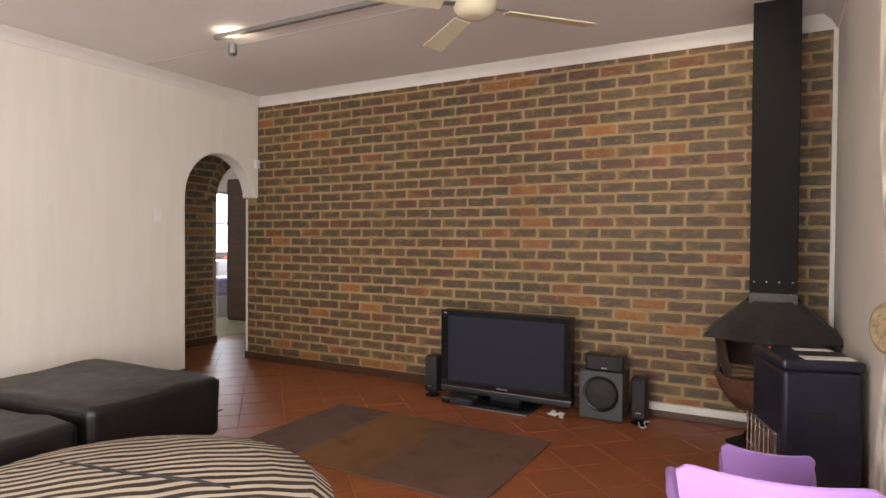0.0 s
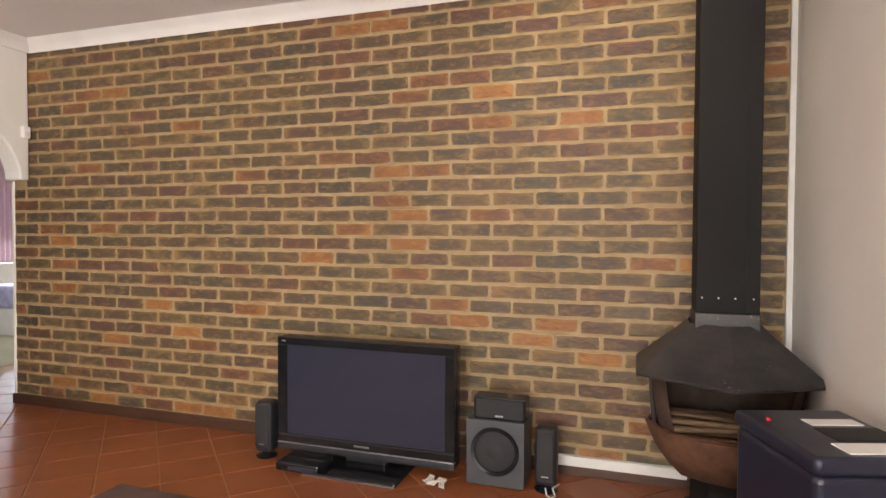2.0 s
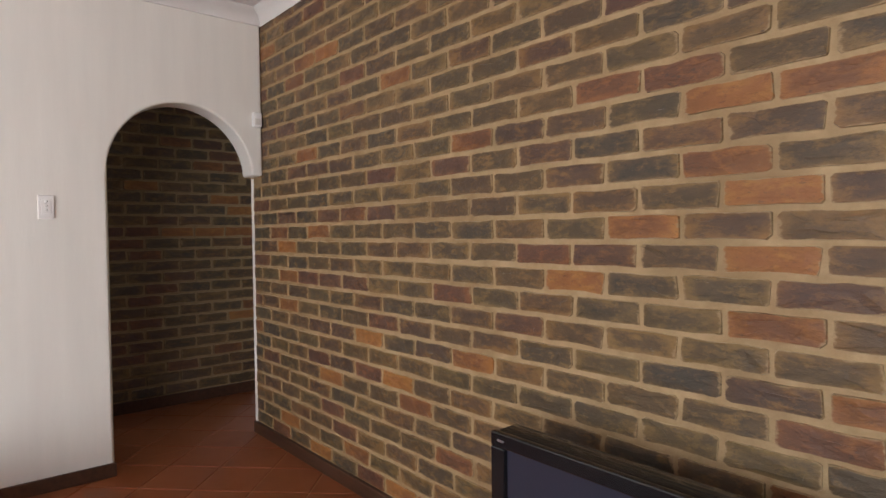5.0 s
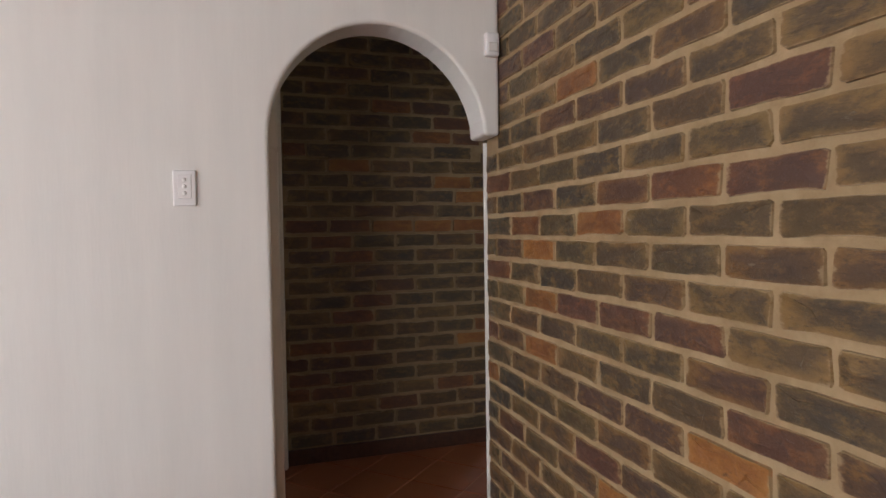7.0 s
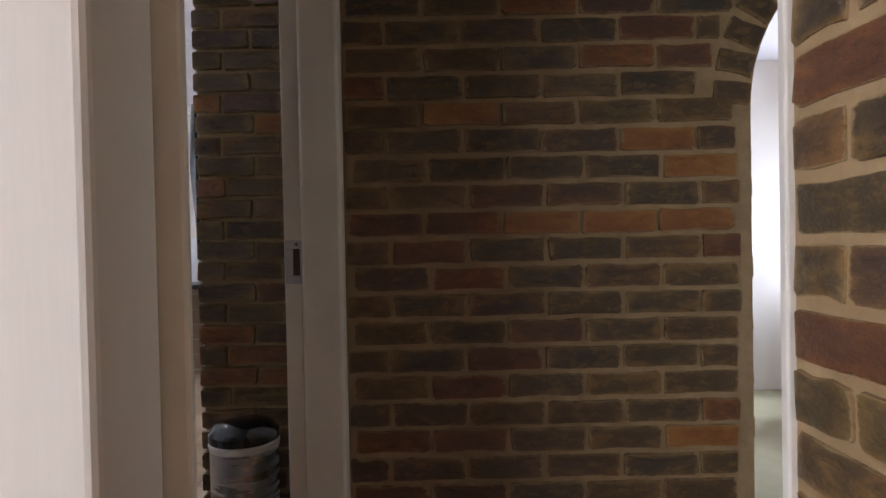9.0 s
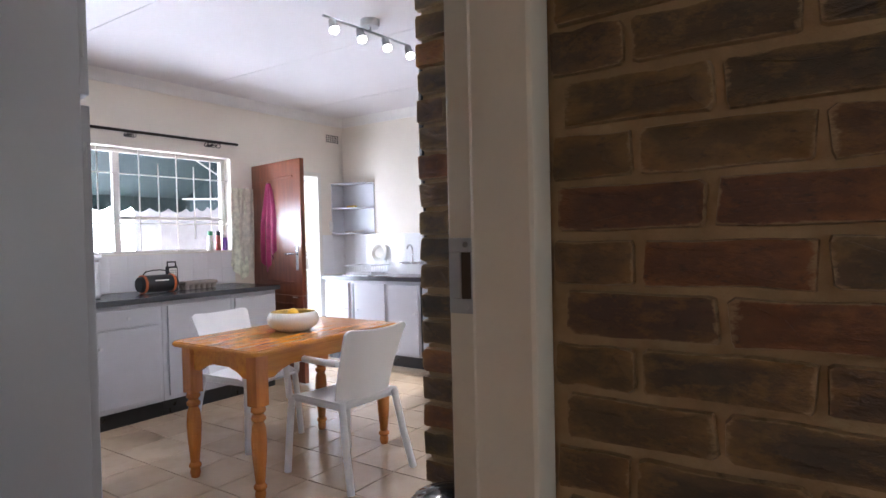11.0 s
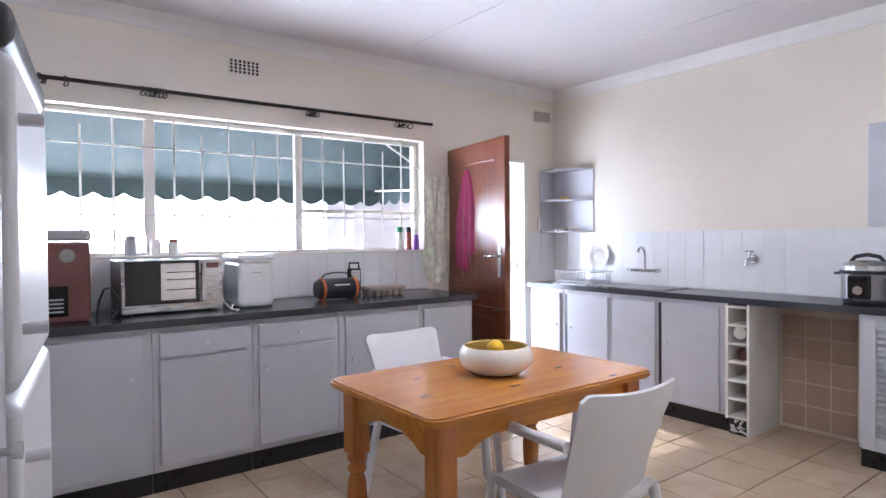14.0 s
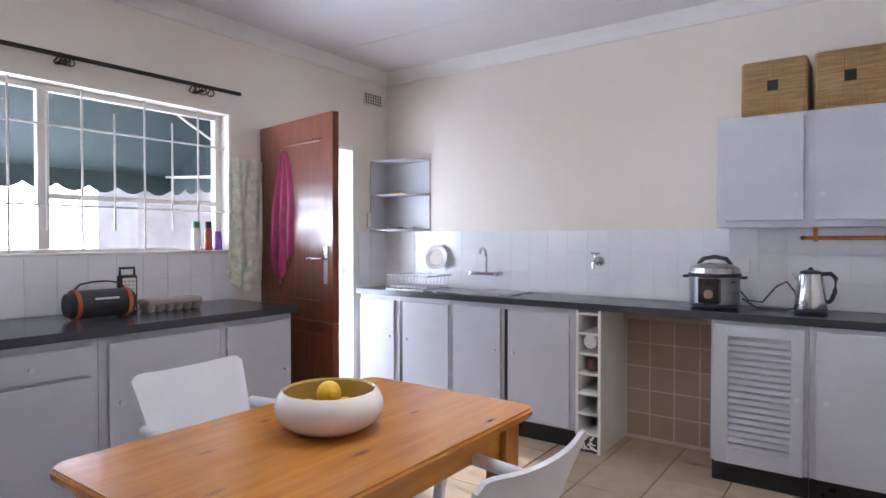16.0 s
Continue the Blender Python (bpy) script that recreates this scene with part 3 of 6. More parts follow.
cornice("trim_cornice_brick", (ARCH_X, BRICK_Y + 0.008), (EAST_X, BRICK_Y + 0.008), (0, -1), CEIL_L)
cornice("trim_cornice_arch", (ARCH_X, SOUTH_Y), (ARCH_X, BRICK_Y), (1, 0), CEIL_L)
cornice("trim_cornice_east", (EAST_X, BRICK_Y), (EAST_X, SOUTH_Y), (-1, 0), CEIL_L)
cornice("trim_cornice_window", (SINK_X, WIN_Y), (ARCH_BACK, WIN_Y), (0, 1), CEIL_K)
cornice("trim_cornice_sink", (SINK_X, NORTH_Y), (SINK_X, WIN_Y), (1, 0), CEIL_K)
structure("baseboard_brick", box(B(), (ARCH_BACK - 0.02, BRICK_Y - 0.016, 0), (0.12, BRICK_Y + 0.006, 0.075), 0.004), DARK_WOOD, "dark brown skirting under the brick wall")
structure("baseboard_brick_low", box(B(), (0.12, BRICK_Y - 0.016, 0), (EAST_X - 0.03, BRICK_Y + 0.006, 0.050), 0.004), DARK_WOOD, "dark brown skirting under the white ledge")
structure("trim_ledge", box(B(), (0.12, BRICK_Y - 0.030, 0.052), (0.80, BRICK_Y + 0.006, 0.105), 0.005), TRIM, "white cable trunking along the brick wall")
structure("baseboard_arch", box(B(), (ARCH_X, SOUTH_Y, 0), (ARCH_X + 0.014, 3.50, 0.075), 0.003), DARK_WOOD, "dark brown skirting along the white wall")
structure("baseboard_passage", box(B(), (PASS_X - 0.004, 3.584, 0), (PASS_X + 0.014, 4.86, 0.085), 0.003), DARK_WOOD, "dark brown skirting in the passage")
for n, x in (("a", -5.9), ("b", -7.15), ("c", -8.35)):
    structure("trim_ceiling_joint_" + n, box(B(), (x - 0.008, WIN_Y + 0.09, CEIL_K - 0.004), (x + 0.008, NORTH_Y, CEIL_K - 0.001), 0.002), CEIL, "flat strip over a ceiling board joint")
structure("trim_ceiling_joint_living", box(B(), (ARCH_X + 0.09, 3.03, CEIL_L - 0.004), (EAST_X - 0.09, 3.05, CEIL_L - 0.001), 0.002), CEIL, "flat strip over a ceiling board joint")

# passage door frame
door_frame = tagged(new("door_frame_passage"), "cream enamelled steel door frame with a strike plate", kind="structure")
part("jamb", box(box(B(), (PASS_X - 0.004, 3.458, 0), (PASS_X + 0.066, 3.582, 2.10), 0.010), (PASS_X - 0.004, 3.402, 0), (PASS_X + 0.048, 3.4575, 2.10), 0.005), FRAME_PAINT, door_frame)
part("jamb", box(B(), (ARCH_BACK - 0.022, 3.40, 0), (ARCH_BACK - 0.002, 3.526, 2.10), 0.006), FRAME_PAINT, door_frame)
part("head", box(B(), (PASS_X + 0.067, 3.40, 2.045), (ARCH_BACK - 0.023, 3.56, 2.10), 0.006), FRAME_PAINT, door_frame)
bm = B()
for a, b in (((3.406, 1.150), (3.457, 1.175)), ((3.406, 1.258), (3.457, 1.283)), ((3.406, 1.175), (3.430, 1.258)), ((3.451, 1.175), (3.457, 1.258))):
    box(bm, (PASS_X + 0.040, a[0], a[1]), (PASS_X + 0.053, b[0], b[1]), 0.002)
strike = part("strike_plate", bm, SATIN, door_frame, "satin metal strike plate")
bm = B()
for z in (1.162, 1.271):
    rod(bm, (PASS_X + 0.0525, 3.442, z), (PASS_X + 0.055, 3.442, z), 0.005)
part("screw", bm, STEEL, strike)
# Thin solid block; its dark brown paints the shade within the latch opening.
part("latch_hole", box(B(), (PASS_X + 0.047, 3.4305, 1.1755), (PASS_X + 0.0495, 3.4505, 1.2575)), surface("latch_shade_brown", (0.06, 0.04, 0.028), 0.8), strike)

# ---- living room things ----
def television(at):
    tv = thing("television", at, "large black flat plasma television standing on the tiled floor", "television")
    part("housing", box(B(), (-0.53, -0.02, 0.055), (0.53, 0.07, 0.70), 0.014), BLACK_GLOSS, tv)
    bm = B()
    for a, b in (((-0.53, 0.655), (0.53, 0.70)), ((-0.53, 0.10), (0.53, 0.145)), ((-0.53, 0.145), (-0.475, 0.655)), ((0.475, 0.145), (0.53, 0.655))):
        box(bm, (a[0], -0.045, a[1]), (b[0], -0.021, b[1]), 0.005)
    part("bezel", bm, BLACK_GLOSS, tv)
    part("screen", box(B(), (-0.474, -0.030, 0.146), (0.474, -0.0215, 0.654)), SCREEN, tv, "dull blue-black screen switched off")
    part("speaker_strip", box(B(), (-0.53, -0.042, 0.055), (0.53, -0.021, 0.092), 0.006), BLACK_MATT, tv)
    part("silver_line", box(B(), (-0.53, -0.046, 0.093), (0.53, -0.022, 0.099), 0.002), SATIN, tv)
    part("maker_mark", box(B(), (-0.045, -0.047, 0.118), (0.045, -0.0445, 0.128)), SATIN, tv)
    part("maker_mark", box(B(), (-0.50, -0.047, 0.674), (-0.475, -0.0445, 0.680)), SATIN, tv)
    part("neck", box(B(), (-0.12, 0.0, 0.015), (0.12, 0.06, 0.06), 0.008), BLACK_MATT, tv)
    base = part("base", box(B(), (-0.27, -0.22, 0.0), (0.27, 0.16, 0.018), 0.008), BLACK_GLOSS, tv)
    part("front_edge", box(B(), (-0.265, -0.224, 0.002), (0.265, -0.220, 0.010)), SATIN, base)
    return tv


television((-0.87, 4.10, 0))


def satellite(at, turn=0.0):
    s = thing("satellite_speaker", at, "slim black upright loudspeaker on the floor", "speaker", "speakers of the sound system", turn)
    part("case", box(B(), (-0.055, -0.045, 0.035), (0.055, 0.055, 0.325), 0.022, 3), BLACK_MATT, s)
    part("grille", box(B(), (-0.043, -0.052, 0.07), (0.043, -0.044, 0.31), 0.006), CONE, s)
    part("foot", lathe(B(), [(0.055, 0), (0.06, 0.008), (0.03, 0.02), (0.018, 0.04)]), BLACK_GLOSS, s)
    part("maker_mark", box(B(), (-0.018, -0.054, 0.082), (0.018, -0.0515, 0.088)), SATIN, s)
    return s


first = satellite((-1.475, 4.06, 0))
copy_thing(first, pose(0.125, 4.12, 0))


def subwoofer(at):
    s = thing("subwoofer", at, "charcoal box subwoofer with a round black cone", "speaker")
    part("case", box(B(), (-0.15, -0.01, 0.012), (0.15, 0.20, 0.345), 0.006), GREY_SPEAKER, s)
    part("front", box(B(), (-0.15, -0.022, 0.012), (0.15, -0.0105, 0.345), 0.004), GREY_SPEAKER, s)
    ring = B()
    lathe(ring, [(0.118, 0), (0.125, 0.006), (0.120, 0.013), (0.104, 0.010), (0.100, 0.0)], n=40, close=False)
    bmesh.ops.rotate(ring, verts=ring.verts, matrix=Matrix.Rotation(radians(90), 3, "X"))
    bmesh.ops.translate(ring, verts=ring.verts, vec=(0, -0.0225, 0.19))
    part("ring", ring, BLACK_GLOSS, s)
    cone = B()
    lathe(cone, [(0.100, 0.004), (0.085, 0.010), (0.05, 0.004), (0.03, 0.010), (0.004, 0.014)], n=36)
    bmesh.ops.rotate(cone, verts=cone.verts, matrix=Matrix.Rotation(radians(90), 3, "X"))
    bmesh.ops.translate(cone, verts=cone.verts, vec=(0, -0.0225, 0.19))
    part("cone", cone, CONE, s)
    for x in (-0.12, 0.12):
        for y in (0.02, 0.17):
            part("rubber_foot", rod(B(), (x, y, 0), (x, y, 0.013), 0.014), BLACK_MATT, s)
    return s


subwoofer((-0.125, 4.07, 0))
centre = thing("centre_speaker", (-0.105, 4.06, 0.347), "small black centre loudspeaker lying on the subwoofer", "speaker")
part("case", box(B(), (-0.135, 0, 0), (0.135, 0.11, 0.115), 0.008), BLACK_GLOSS, centre)
part("grille", box(B(), (-0.122, -0.006, 0.01), (0.122, 0.001, 0.105), 0.004), CONE, centre)
part("maker_mark", box(B(), (-0.02, -0.008, 0.018), (0.02, -0.0055, 0.026)), SATIN, centre)
decoder = thing("decoder_box", (-1.17, 3.97, 0), "small black decoder box on the floor below the television", "decoder")
part("case", box(B(), (-0.13, -0.09, 0.008), (0.13, 0.09, 0.055), 0.012), BLACK_GLOSS, decoder)
part("panel", box(B(), (-0.05, -0.094, 0.02), (0.11, -0.0895, 0.042), 0.002), SCREEN, decoder)
for x in (-0.1, 0.1):
    part("foot", rod(B(), (x, 0, 0), (x, 0, 0.009), 0.014), BLACK_MATT, decoder)
cable = B()
random.seed(4)
for k in range(4):
    pts = [(-0.50 + 0.012 * k, 4.02, 0.006)]
    for i in range(9):
        pts.append((-0.47 + i * 0.013, 4.0 + 0.05 * math.sin(i * 1.2 + k), 0.006 + 0.012 * ((i + k) % 3)))
    tube(cable, pts, 0.004, 6)
single("cable_tangle", cable, TRIM, "tangle of thin white cables on the floor by the television", "cables")
single("speaker_wire", tube(B(), [(0.125, 4.09, 0.02), (0.14, 4.04, 0.006), (0.16, 4.02, 0.004), (0.18, 4.05, 0.004), (0.16, 4.10, 0.02), (0.18, 4.2, 0.005)], 0.004, 6), TRIM, "short white loudspeaker wire on the floor", "cables")


def fireplace(at):
    f = thing("fireplace", at, "freestanding black steel fireplace with faceted hood and tall flue", "fireplace")
    flue = part("flue", box(B(), (-0.125, -0.11, 0.955), (0.125, 0.11, CEIL_L - 0.002), 0.004), FLUE, f)
    part("seam", box(B(), (0.070, -0.114, 0.955), (0.077, -0.1095, CEIL_L - 0.004)), FLUE, flue)
    for x in (-0.1, -0.035, 0.03, 0.1):
        part("rivet", rod(B(), (x, -0.110, 1.02), (x, -0.114, 1.02), 0.0038, n=8), SATIN, flue)
    part("collar", box(B(), (-0.128, -0.113, 0.885), (0.128, 0.113, 0.954), 0.004), COLLAR, f, "steel collar with flaking black paint")

    def faceted(rings, sides, turn):
        bm = B()
        loops = [[bm.verts.new((r * math.cos(math.tau * k / sides + turn), r * math.sin(math.tau * k / sides + turn), z)) for k in range(sides)] for r, z in rings]
        for a, b in zip(loops, loops[1:]):
            for k in range(sides):
                bm.faces.new((a[k], a[(k + 1) % sides], b[(k + 1) % sides], b[k]))
        bmesh.ops.recalc_face_normals(bm, faces=bm.faces)
        return bm

    hood = faceted([(0.165, 0.905), (0.205, 0.868), (0.425, 0.695), (0.418, 0.683), (0.31, 0.692), (0.29, 0.66)], 6, radians(30))
    bmesh.ops.bevel(hood, geom=[e for e in hood.edges if e.calc_face_angle(0.0) > 0.2], offset=0.003, segments=1, affect="EDGES")
    part("hood", hood, HOOD, f)
    back = B()
    loops = []
    for r, z in ((0.325, 0.69), (0.30, 0.56), (0.265, 0.42)):
        loops.append([back.verts.new((r * math.cos(radians(a)), r * math.sin(radians(a)), z)) for a in range(-40, 221, 20)])
    for a, b in zip(loops, loops[1:]):
        for k in range(len(a) - 1):
            back.faces.new((a[k], a[k + 1], b[k + 1], b[k]))
    bmesh.ops.solidify(back, geom=list(back.faces), thickness=0.012)
    part("fire_back", back, SOOT, f, "heat-browned inner wall")
    bowl = faceted([(0.11, 0.21), (0.21, 0.25), (0.285, 0.34), (0.315, 0.445), (0.298, 0.452), (0.265, 0.37), (0.17, 0.29), (0.03, 0.27)], 12, 0.1)
    for v in bowl.verts:
        v.co += Vector((v.co.x, v.co.y, 0)) * 0.06 * noise.noise(v.co * 9.0) + Vector((0, 0, 0.012 * noise.noise(v.co * 14.0)))
    part("bowl", bowl, RUST, f, "rusty iron fire bowl with a battered rim")
    for k in range(7):
        y = -0.20 + 0.06 * k
        part("grate_bar", rod(B(), (-0.24, y, 0.44), (0.24, y, 0.43 + 0.01 * (k % 2)), 0.008, n=8), RUST, f)
    part("pedestal", lathe(B(), [(0.25, 0.0), (0.25, 0.015), (0.16, 0.05), (0.13, 0.10), (0.125, 0.20), (0.13, 0.26)], n=6), FLUE, f)
    for x in (-0.285, 0.285):
        part("stay", rod(B(), (x, -0.06, 0.44), (x * 1.08, -0.06, 0.70), 0.010, n=8), HOOD, f)
    random.seed(6)
    for k in range(5):
        y = -0.20 + 0.055 * k
        part("stick", rod(B(), (-0.25 + random.uniform(0, 0.05), y, 0.465 + 0.02 * (k % 3)), (0.16, y + random.uniform(-0.06, 0.06), 0.478 + 0.012 * (k % 2)), 0.014, 0.010, 7), STICK, f, "dry stick of kindling")
    return f


fireplace((0.915, 4.02, 0))


def heater(at, turn):
    h = thing("gas_heater", at, "black rolling gas cabinet heater with a wire guard", "heater", turn=turn)
    part("cabinet", box(B(), (-0.15, -0.18, 0.05), (0.15, 0.20, 0.735), 0.018, 3), HEATER_NAVY, h)
    part("top", box(B(), (-0.155, -0.185, 0.735), (0.155, 0.205, 0.78), 0.014, 3), HEATER_NAVY, h)
    # Slot and well are thin black blocks, their inner shade put into the colour.
    part("handle_slot", box(B(), (-0.06, -0.183, 0.54), (0.05, -0.1795, 0.565), 0.003), HOLE_SHADE, h)
    part("paper_sheet", box(B(), (-0.06, -0.16, 0.7805), (0.13, -0.09, 0.783)), PAPER, h)
    part("paper_sheet", box(B(), (-0.02, 0.05, 0.7805), (0.12, 0.10, 0.783)), PAPER, h)
    part("well", box(B(), (-0.03, -0.07, 0.7805), (0.14, 0.03, 0.7825), 0.001), HOLE_SHADE, h)
    part("red_knob", rod(B(), (-0.11, 0.10, 0.779), (-0.11, 0.10, 0.787), 0.006), RED, h, "red ignition knob")
    guard = part("heat_panel", box(B(), (-0.162, -0.13, 0.12), (-0.1505, 0.15, 0.46), 0.004), SATIN, h, "pale heating plaque")
    for k in range(6):
        part("guard_wire", rod(B(), (-0.185, -0.13 + 0.055 * k, 0.10), (-0.185, -0.13 + 0.055 * k, 0.48), 0.004, n=6), CHROME, guard)
    for k in range(4):
        part("guard_wire", rod(B(), (-0.185, -0.14, 0.12 + 0.11 * k), (-0.185, 0.16, 0.12 + 0.11 * k), 0.004, n=6), CHROME, guard)
    bottle = lathe(B(), [(0.02, 0.03), (0.13, 0.05), (0.14, 0.3), (0.13, 0.52), (0.06, 0.58), (0.04, 0.60)], (0.10, 0.26, 0), 20)
    part("gas_bottle_cover", bottle, BLACK_MATT, h)
    for x in (-0.11, 0.11):
        for y in (-0.13, 0.15):
            part("castor", rod(B(), (x - 0.012, y, 0.027), (x + 0.012, y, 0.027), 0.027), BLACK_MATT, h)
    return h


heater((1.035, 2.90, 0), 18)


def ottoman(at, size, label, turn=0):
    o = thing("ottoman", at, label, "ottoman", "black leather ottomans", turn)
    w, d, hgt = size
    body = box(B(), (-w / 2, -d / 2, 0.04), (w / 2, d / 2, hgt), 0.05, 4)
    bmesh.ops.subdivide_edges(body, edges=list(body.edges), cuts=5, use_grid_fill=True)
    for v in body.verts:
        if v.co.z > hgt - 0.04:
            v.co.z += 0.020 * noise.noise(v.co * 3.5) - 0.020 * abs(noise.noise(v.co * 6.0)) - 0.008 * abs(noise.noise(v.co * 17.0))
        else:
            v.co += Vector((v.co.x, v.co.y, 0)).normalized() * 0.012 * noise.noise(v.co * 6)
    part("cover", body, LEATHER, o)
    part("seam", box(B(), (-w / 2 - 0.002, -d / 2 - 0.002, hgt * 0.45), (w / 2 + 0.002, d / 2 + 0.002, hgt * 0.45 + 0.006), 0.002), BLACK_MATT, o)
    for x in (-w / 2 + 0.06, w / 2 - 0.06):
        for y in (-d / 2 + 0.06, d / 2 - 0.06):
            part("foot", rod(B(), (x, y, 0), (x, y, 0.045), 0.025), BLACK_MATT, o)
    return o


ottoman((-2.62, 2.00, 0), (1.15, 0.86, 0.42), "low black leather ottoman beside the white wall", 4)
ottoman((-2.50, 1.11, 0), (1.05, 0.84, 0.38), "lower black leather ottoman with a wrinkled cover", 4)
pouf = thing("zebra_ottoman", (-1.04, 1.18, 0), "rounded ottoman covered in black and cream zebra hide", "ottoman", turn=12)
bm = B()
prof = [(0.02, 0.05), (0.60, 0.05), (0.66, 0.10), (0.70, 0.22), (0.69, 0.32), (0.62, 0.385), (0.48, 0.415), (0.26, 0.43), (0.02, 0.435)]
lathe(bm, prof, n=48)
bmesh.ops.scale(bm, vec=(1.02, 0.92, 1), verts=bm.verts)
part("hide_cover", bm, ZEBRA, pouf)
part("seam", tube(B(), [(-0.60 + 0.12 * k, 0.02 + 0.015 * math.sin(k), 0.434 - 0.16 * abs((-0.60 + 0.12 * k) / 0.66) ** 4) for k in range(11)], 0.007, 6), BLACK_MATT, pouf, "dark stitched spine seam")
part("plinth", lathe(B(), [(0.52, 0.0), (0.52, 0.05)], n=32), BLACK_MATT, pouf)

rug = thing("rug", (-1.95, 2.45, 0), "flat brown rug with a tan band on the terracotta floor", "rug", turn=-1)
part("woven_field", box(B(), (0, 0, 0.001), (1.66, 1.02, 0.012), 0.004), RUG, rug)


def armchair(name, at, turn, paint, label, group):
    c = thing(name, at, label, "chair", group, turn)

    def shell(u, v):
        side = 2 * u - 1
        x = side * (0.195 + 0.032 * v ** 1.5)
        return Vector((x, -0.195 - 0.105 * v ** 1.3 + 0.050 * side ** 2 * (1 - 0.3 * v), 0.44 + 0.375 * v + (0.020 * abs(side) ** 2.5 - 0.030 * abs(side) ** 14) * v ** 3))

    part("backrest", sheet(B(), shell, 20, 12, 0.012), paint, c)

    def pan(u, v):
        return Vector(((u - 0.5) * 0.43, -0.205 + 0.43 * v, 0.445 - 0.02 * math.sin(math.pi * u) * math.sin(math.pi * v) - 0.03 * max(0.0, v - 0.85) / 0.15))

    part("seat", sheet(B(), pan, 10, 10, 0.014), paint, c)
    part("seat_apron", box(B(), (-0.20, -0.19, 0.395), (0.20, 0.19, 0.425), 0.008), paint, c)
    for sx in (-1, 1):
        part("leg", tube(B(), [(sx * 0.20, 0.20, 0.43), (sx * 0.215, 0.215, 0.2), (sx * 0.225, 0.225, 0.0)], 0.020, 10), paint, c)
        part("leg", tube(B(), [(sx * 0.195, -0.20, 0.44), (sx * 0.215, -0.25, 0.2), (sx * 0.235, -0.30, 0.0)], 0.020, 10), paint, c)
        part("armrest", tube(B(), [(sx * 0.215, 0.205, 0.42), (sx * 0.235, 0.20, 0.58), (sx * 0.24, 0.185, 0.635), (sx * 0.24, 0.14, 0.655), (sx * 0.235, -0.05, 0.652), (sx * 0.222, -0.205, 0.65)], 0.018, 10), paint, c)
    return c


lilac = armchair("plastic_armchair", (0.885, 1.73, 0), 7, PURPLE, "lilac moulded plastic armchair", "lilac chairs by the curtain")
lilac.scale = (0.98, 0.8, 0.85)
small = copy_thing(lilac, pose(0.89, 2.24, 0, 0, 0, 1) @ Matrix.Diagonal((0.6, 0.78, 0.84, 1)))


def ceiling_fan(at):
    f = thing("ceiling_fan", at, "cream ceiling fan with four flat blades", "fan", turn=48)
    part("downrod", rod(B(), (0, 0, 0.10), (0, 0, 0.27), 0.012), FAN, f)
    part("canopy", lathe(B(), [(0.02, 0.20), (0.06, 0.25), (0.065, 0.279)]), FAN, f)
    part("motor", lathe(B(), [(0.03, -0.045), (0.07, -0.04), (0.10, -0.015), (0.11, 0.02), (0.105, 0.055), (0.06, 0.085), (0.02, 0.10)], n=32), FAN, f)
    for k in range(4):
        a = radians(90 * k)
        turn = Matrix.Rotation(a, 4, "Z") @ Matrix.Rotation(radians(11), 4, "X")
        blade = box(B(), (0.17, -0.062, -0.004), (0.66, 0.062, 0.004), 0.003)
        for v in blade.verts:
            if v.co.x < 0.2:
                v.co.y *= 0.7
        bmesh.ops.transform(blade, matrix=turn, verts=blade.verts)
        b = part("blade", blade, FAN, f)
        arm = box(B(), (0.09, -0.018, 0.006), (0.23, 0.018, 0.012), 0.002)
        bmesh.ops.transform(arm, matrix=turn, verts=arm.verts)
        part("blade_arm", arm, SATIN, b)
    return f


ceiling_fan((-0.40, 2.56, 2.40))
track = thing("track_light", (-2.55, 2.82, CEIL_L), "grey ceiling light track with one small spotlight", "light")
part("rail", box(B(), (0, -0.018, -0.03), (1.55, 0.018, -0.001), 0.003), RAIL_GREY, track)
head = part("spot_head", lathe(B(), [(0.018, 0.0), (0.030, 0.015), (0.030, 0.075), (0.033, 0.08)], (0.17, 0.0, -0.165), 20), SATIN, track)
part("spot_arm", rod(B(), (0.17, 0, -0.031), (0.17, 0, -0.09), 0.007), SATIN, head)
part("lamp_face", lathe(B(), [(0.002, 0), (0.026, 0.0)], (0.17, 0, -0.084), 18, False), SPOT_FACE, head, "lit halogen lamp")
spot_lamp("ceiling_spot", (-2.38, 2.82, 2.602), (-2.36, 2.86, 3.0), 6, WARM, 172)
spot_lamp("brick_spot", (0.35, 2.85, 2.60), (0.45, 4.36, 1.9), 40, WARM, 75)


def light_switch(name, at, label, turn):
    s = thing(name, at, label, "light switch", turn=turn)
    part("plate", box(B(), (-0.036, -0.010, -0.06), (0.036, 0, 0.06), 0.004), SWITCH_WHITE, s)
    part("insert", box(B(), (-0.022, -0.012, -0.035), (0.022, -0.0095, 0.045), 0.002), SWITCH_WHITE, s)
    for z in (0.028, 0.006, -0.016):
        k = B()
        bmesh.ops.create_uvsphere(k, u_segments=12, v_segments=8, radius=0.007, matrix=Matrix.Translation((0, -0.012, z)))
        part("button", k, SWITCH_WHITE, s)
    return s


light_switch("light_switch", (ARCH_X, 3.215, 1.45), "white three-button light switch on the plastered wall", 90)
sensor = thing("alarm_sensor", (ARCH_X, 4.325, 2.01), "small white alarm sensor in the corner above the arch", "sensor", turn=90)
part("case", box(B(), (-0.028, -0.035, -0.045), (0.028, 0, 0.045), 0.008), SWITCH_WHITE, sensor)
part("lens", box(B(), (-0.02, -0.039, -0.03), (0.02, -0.034, 0.005), 0.004), CERAMIC, sensor)

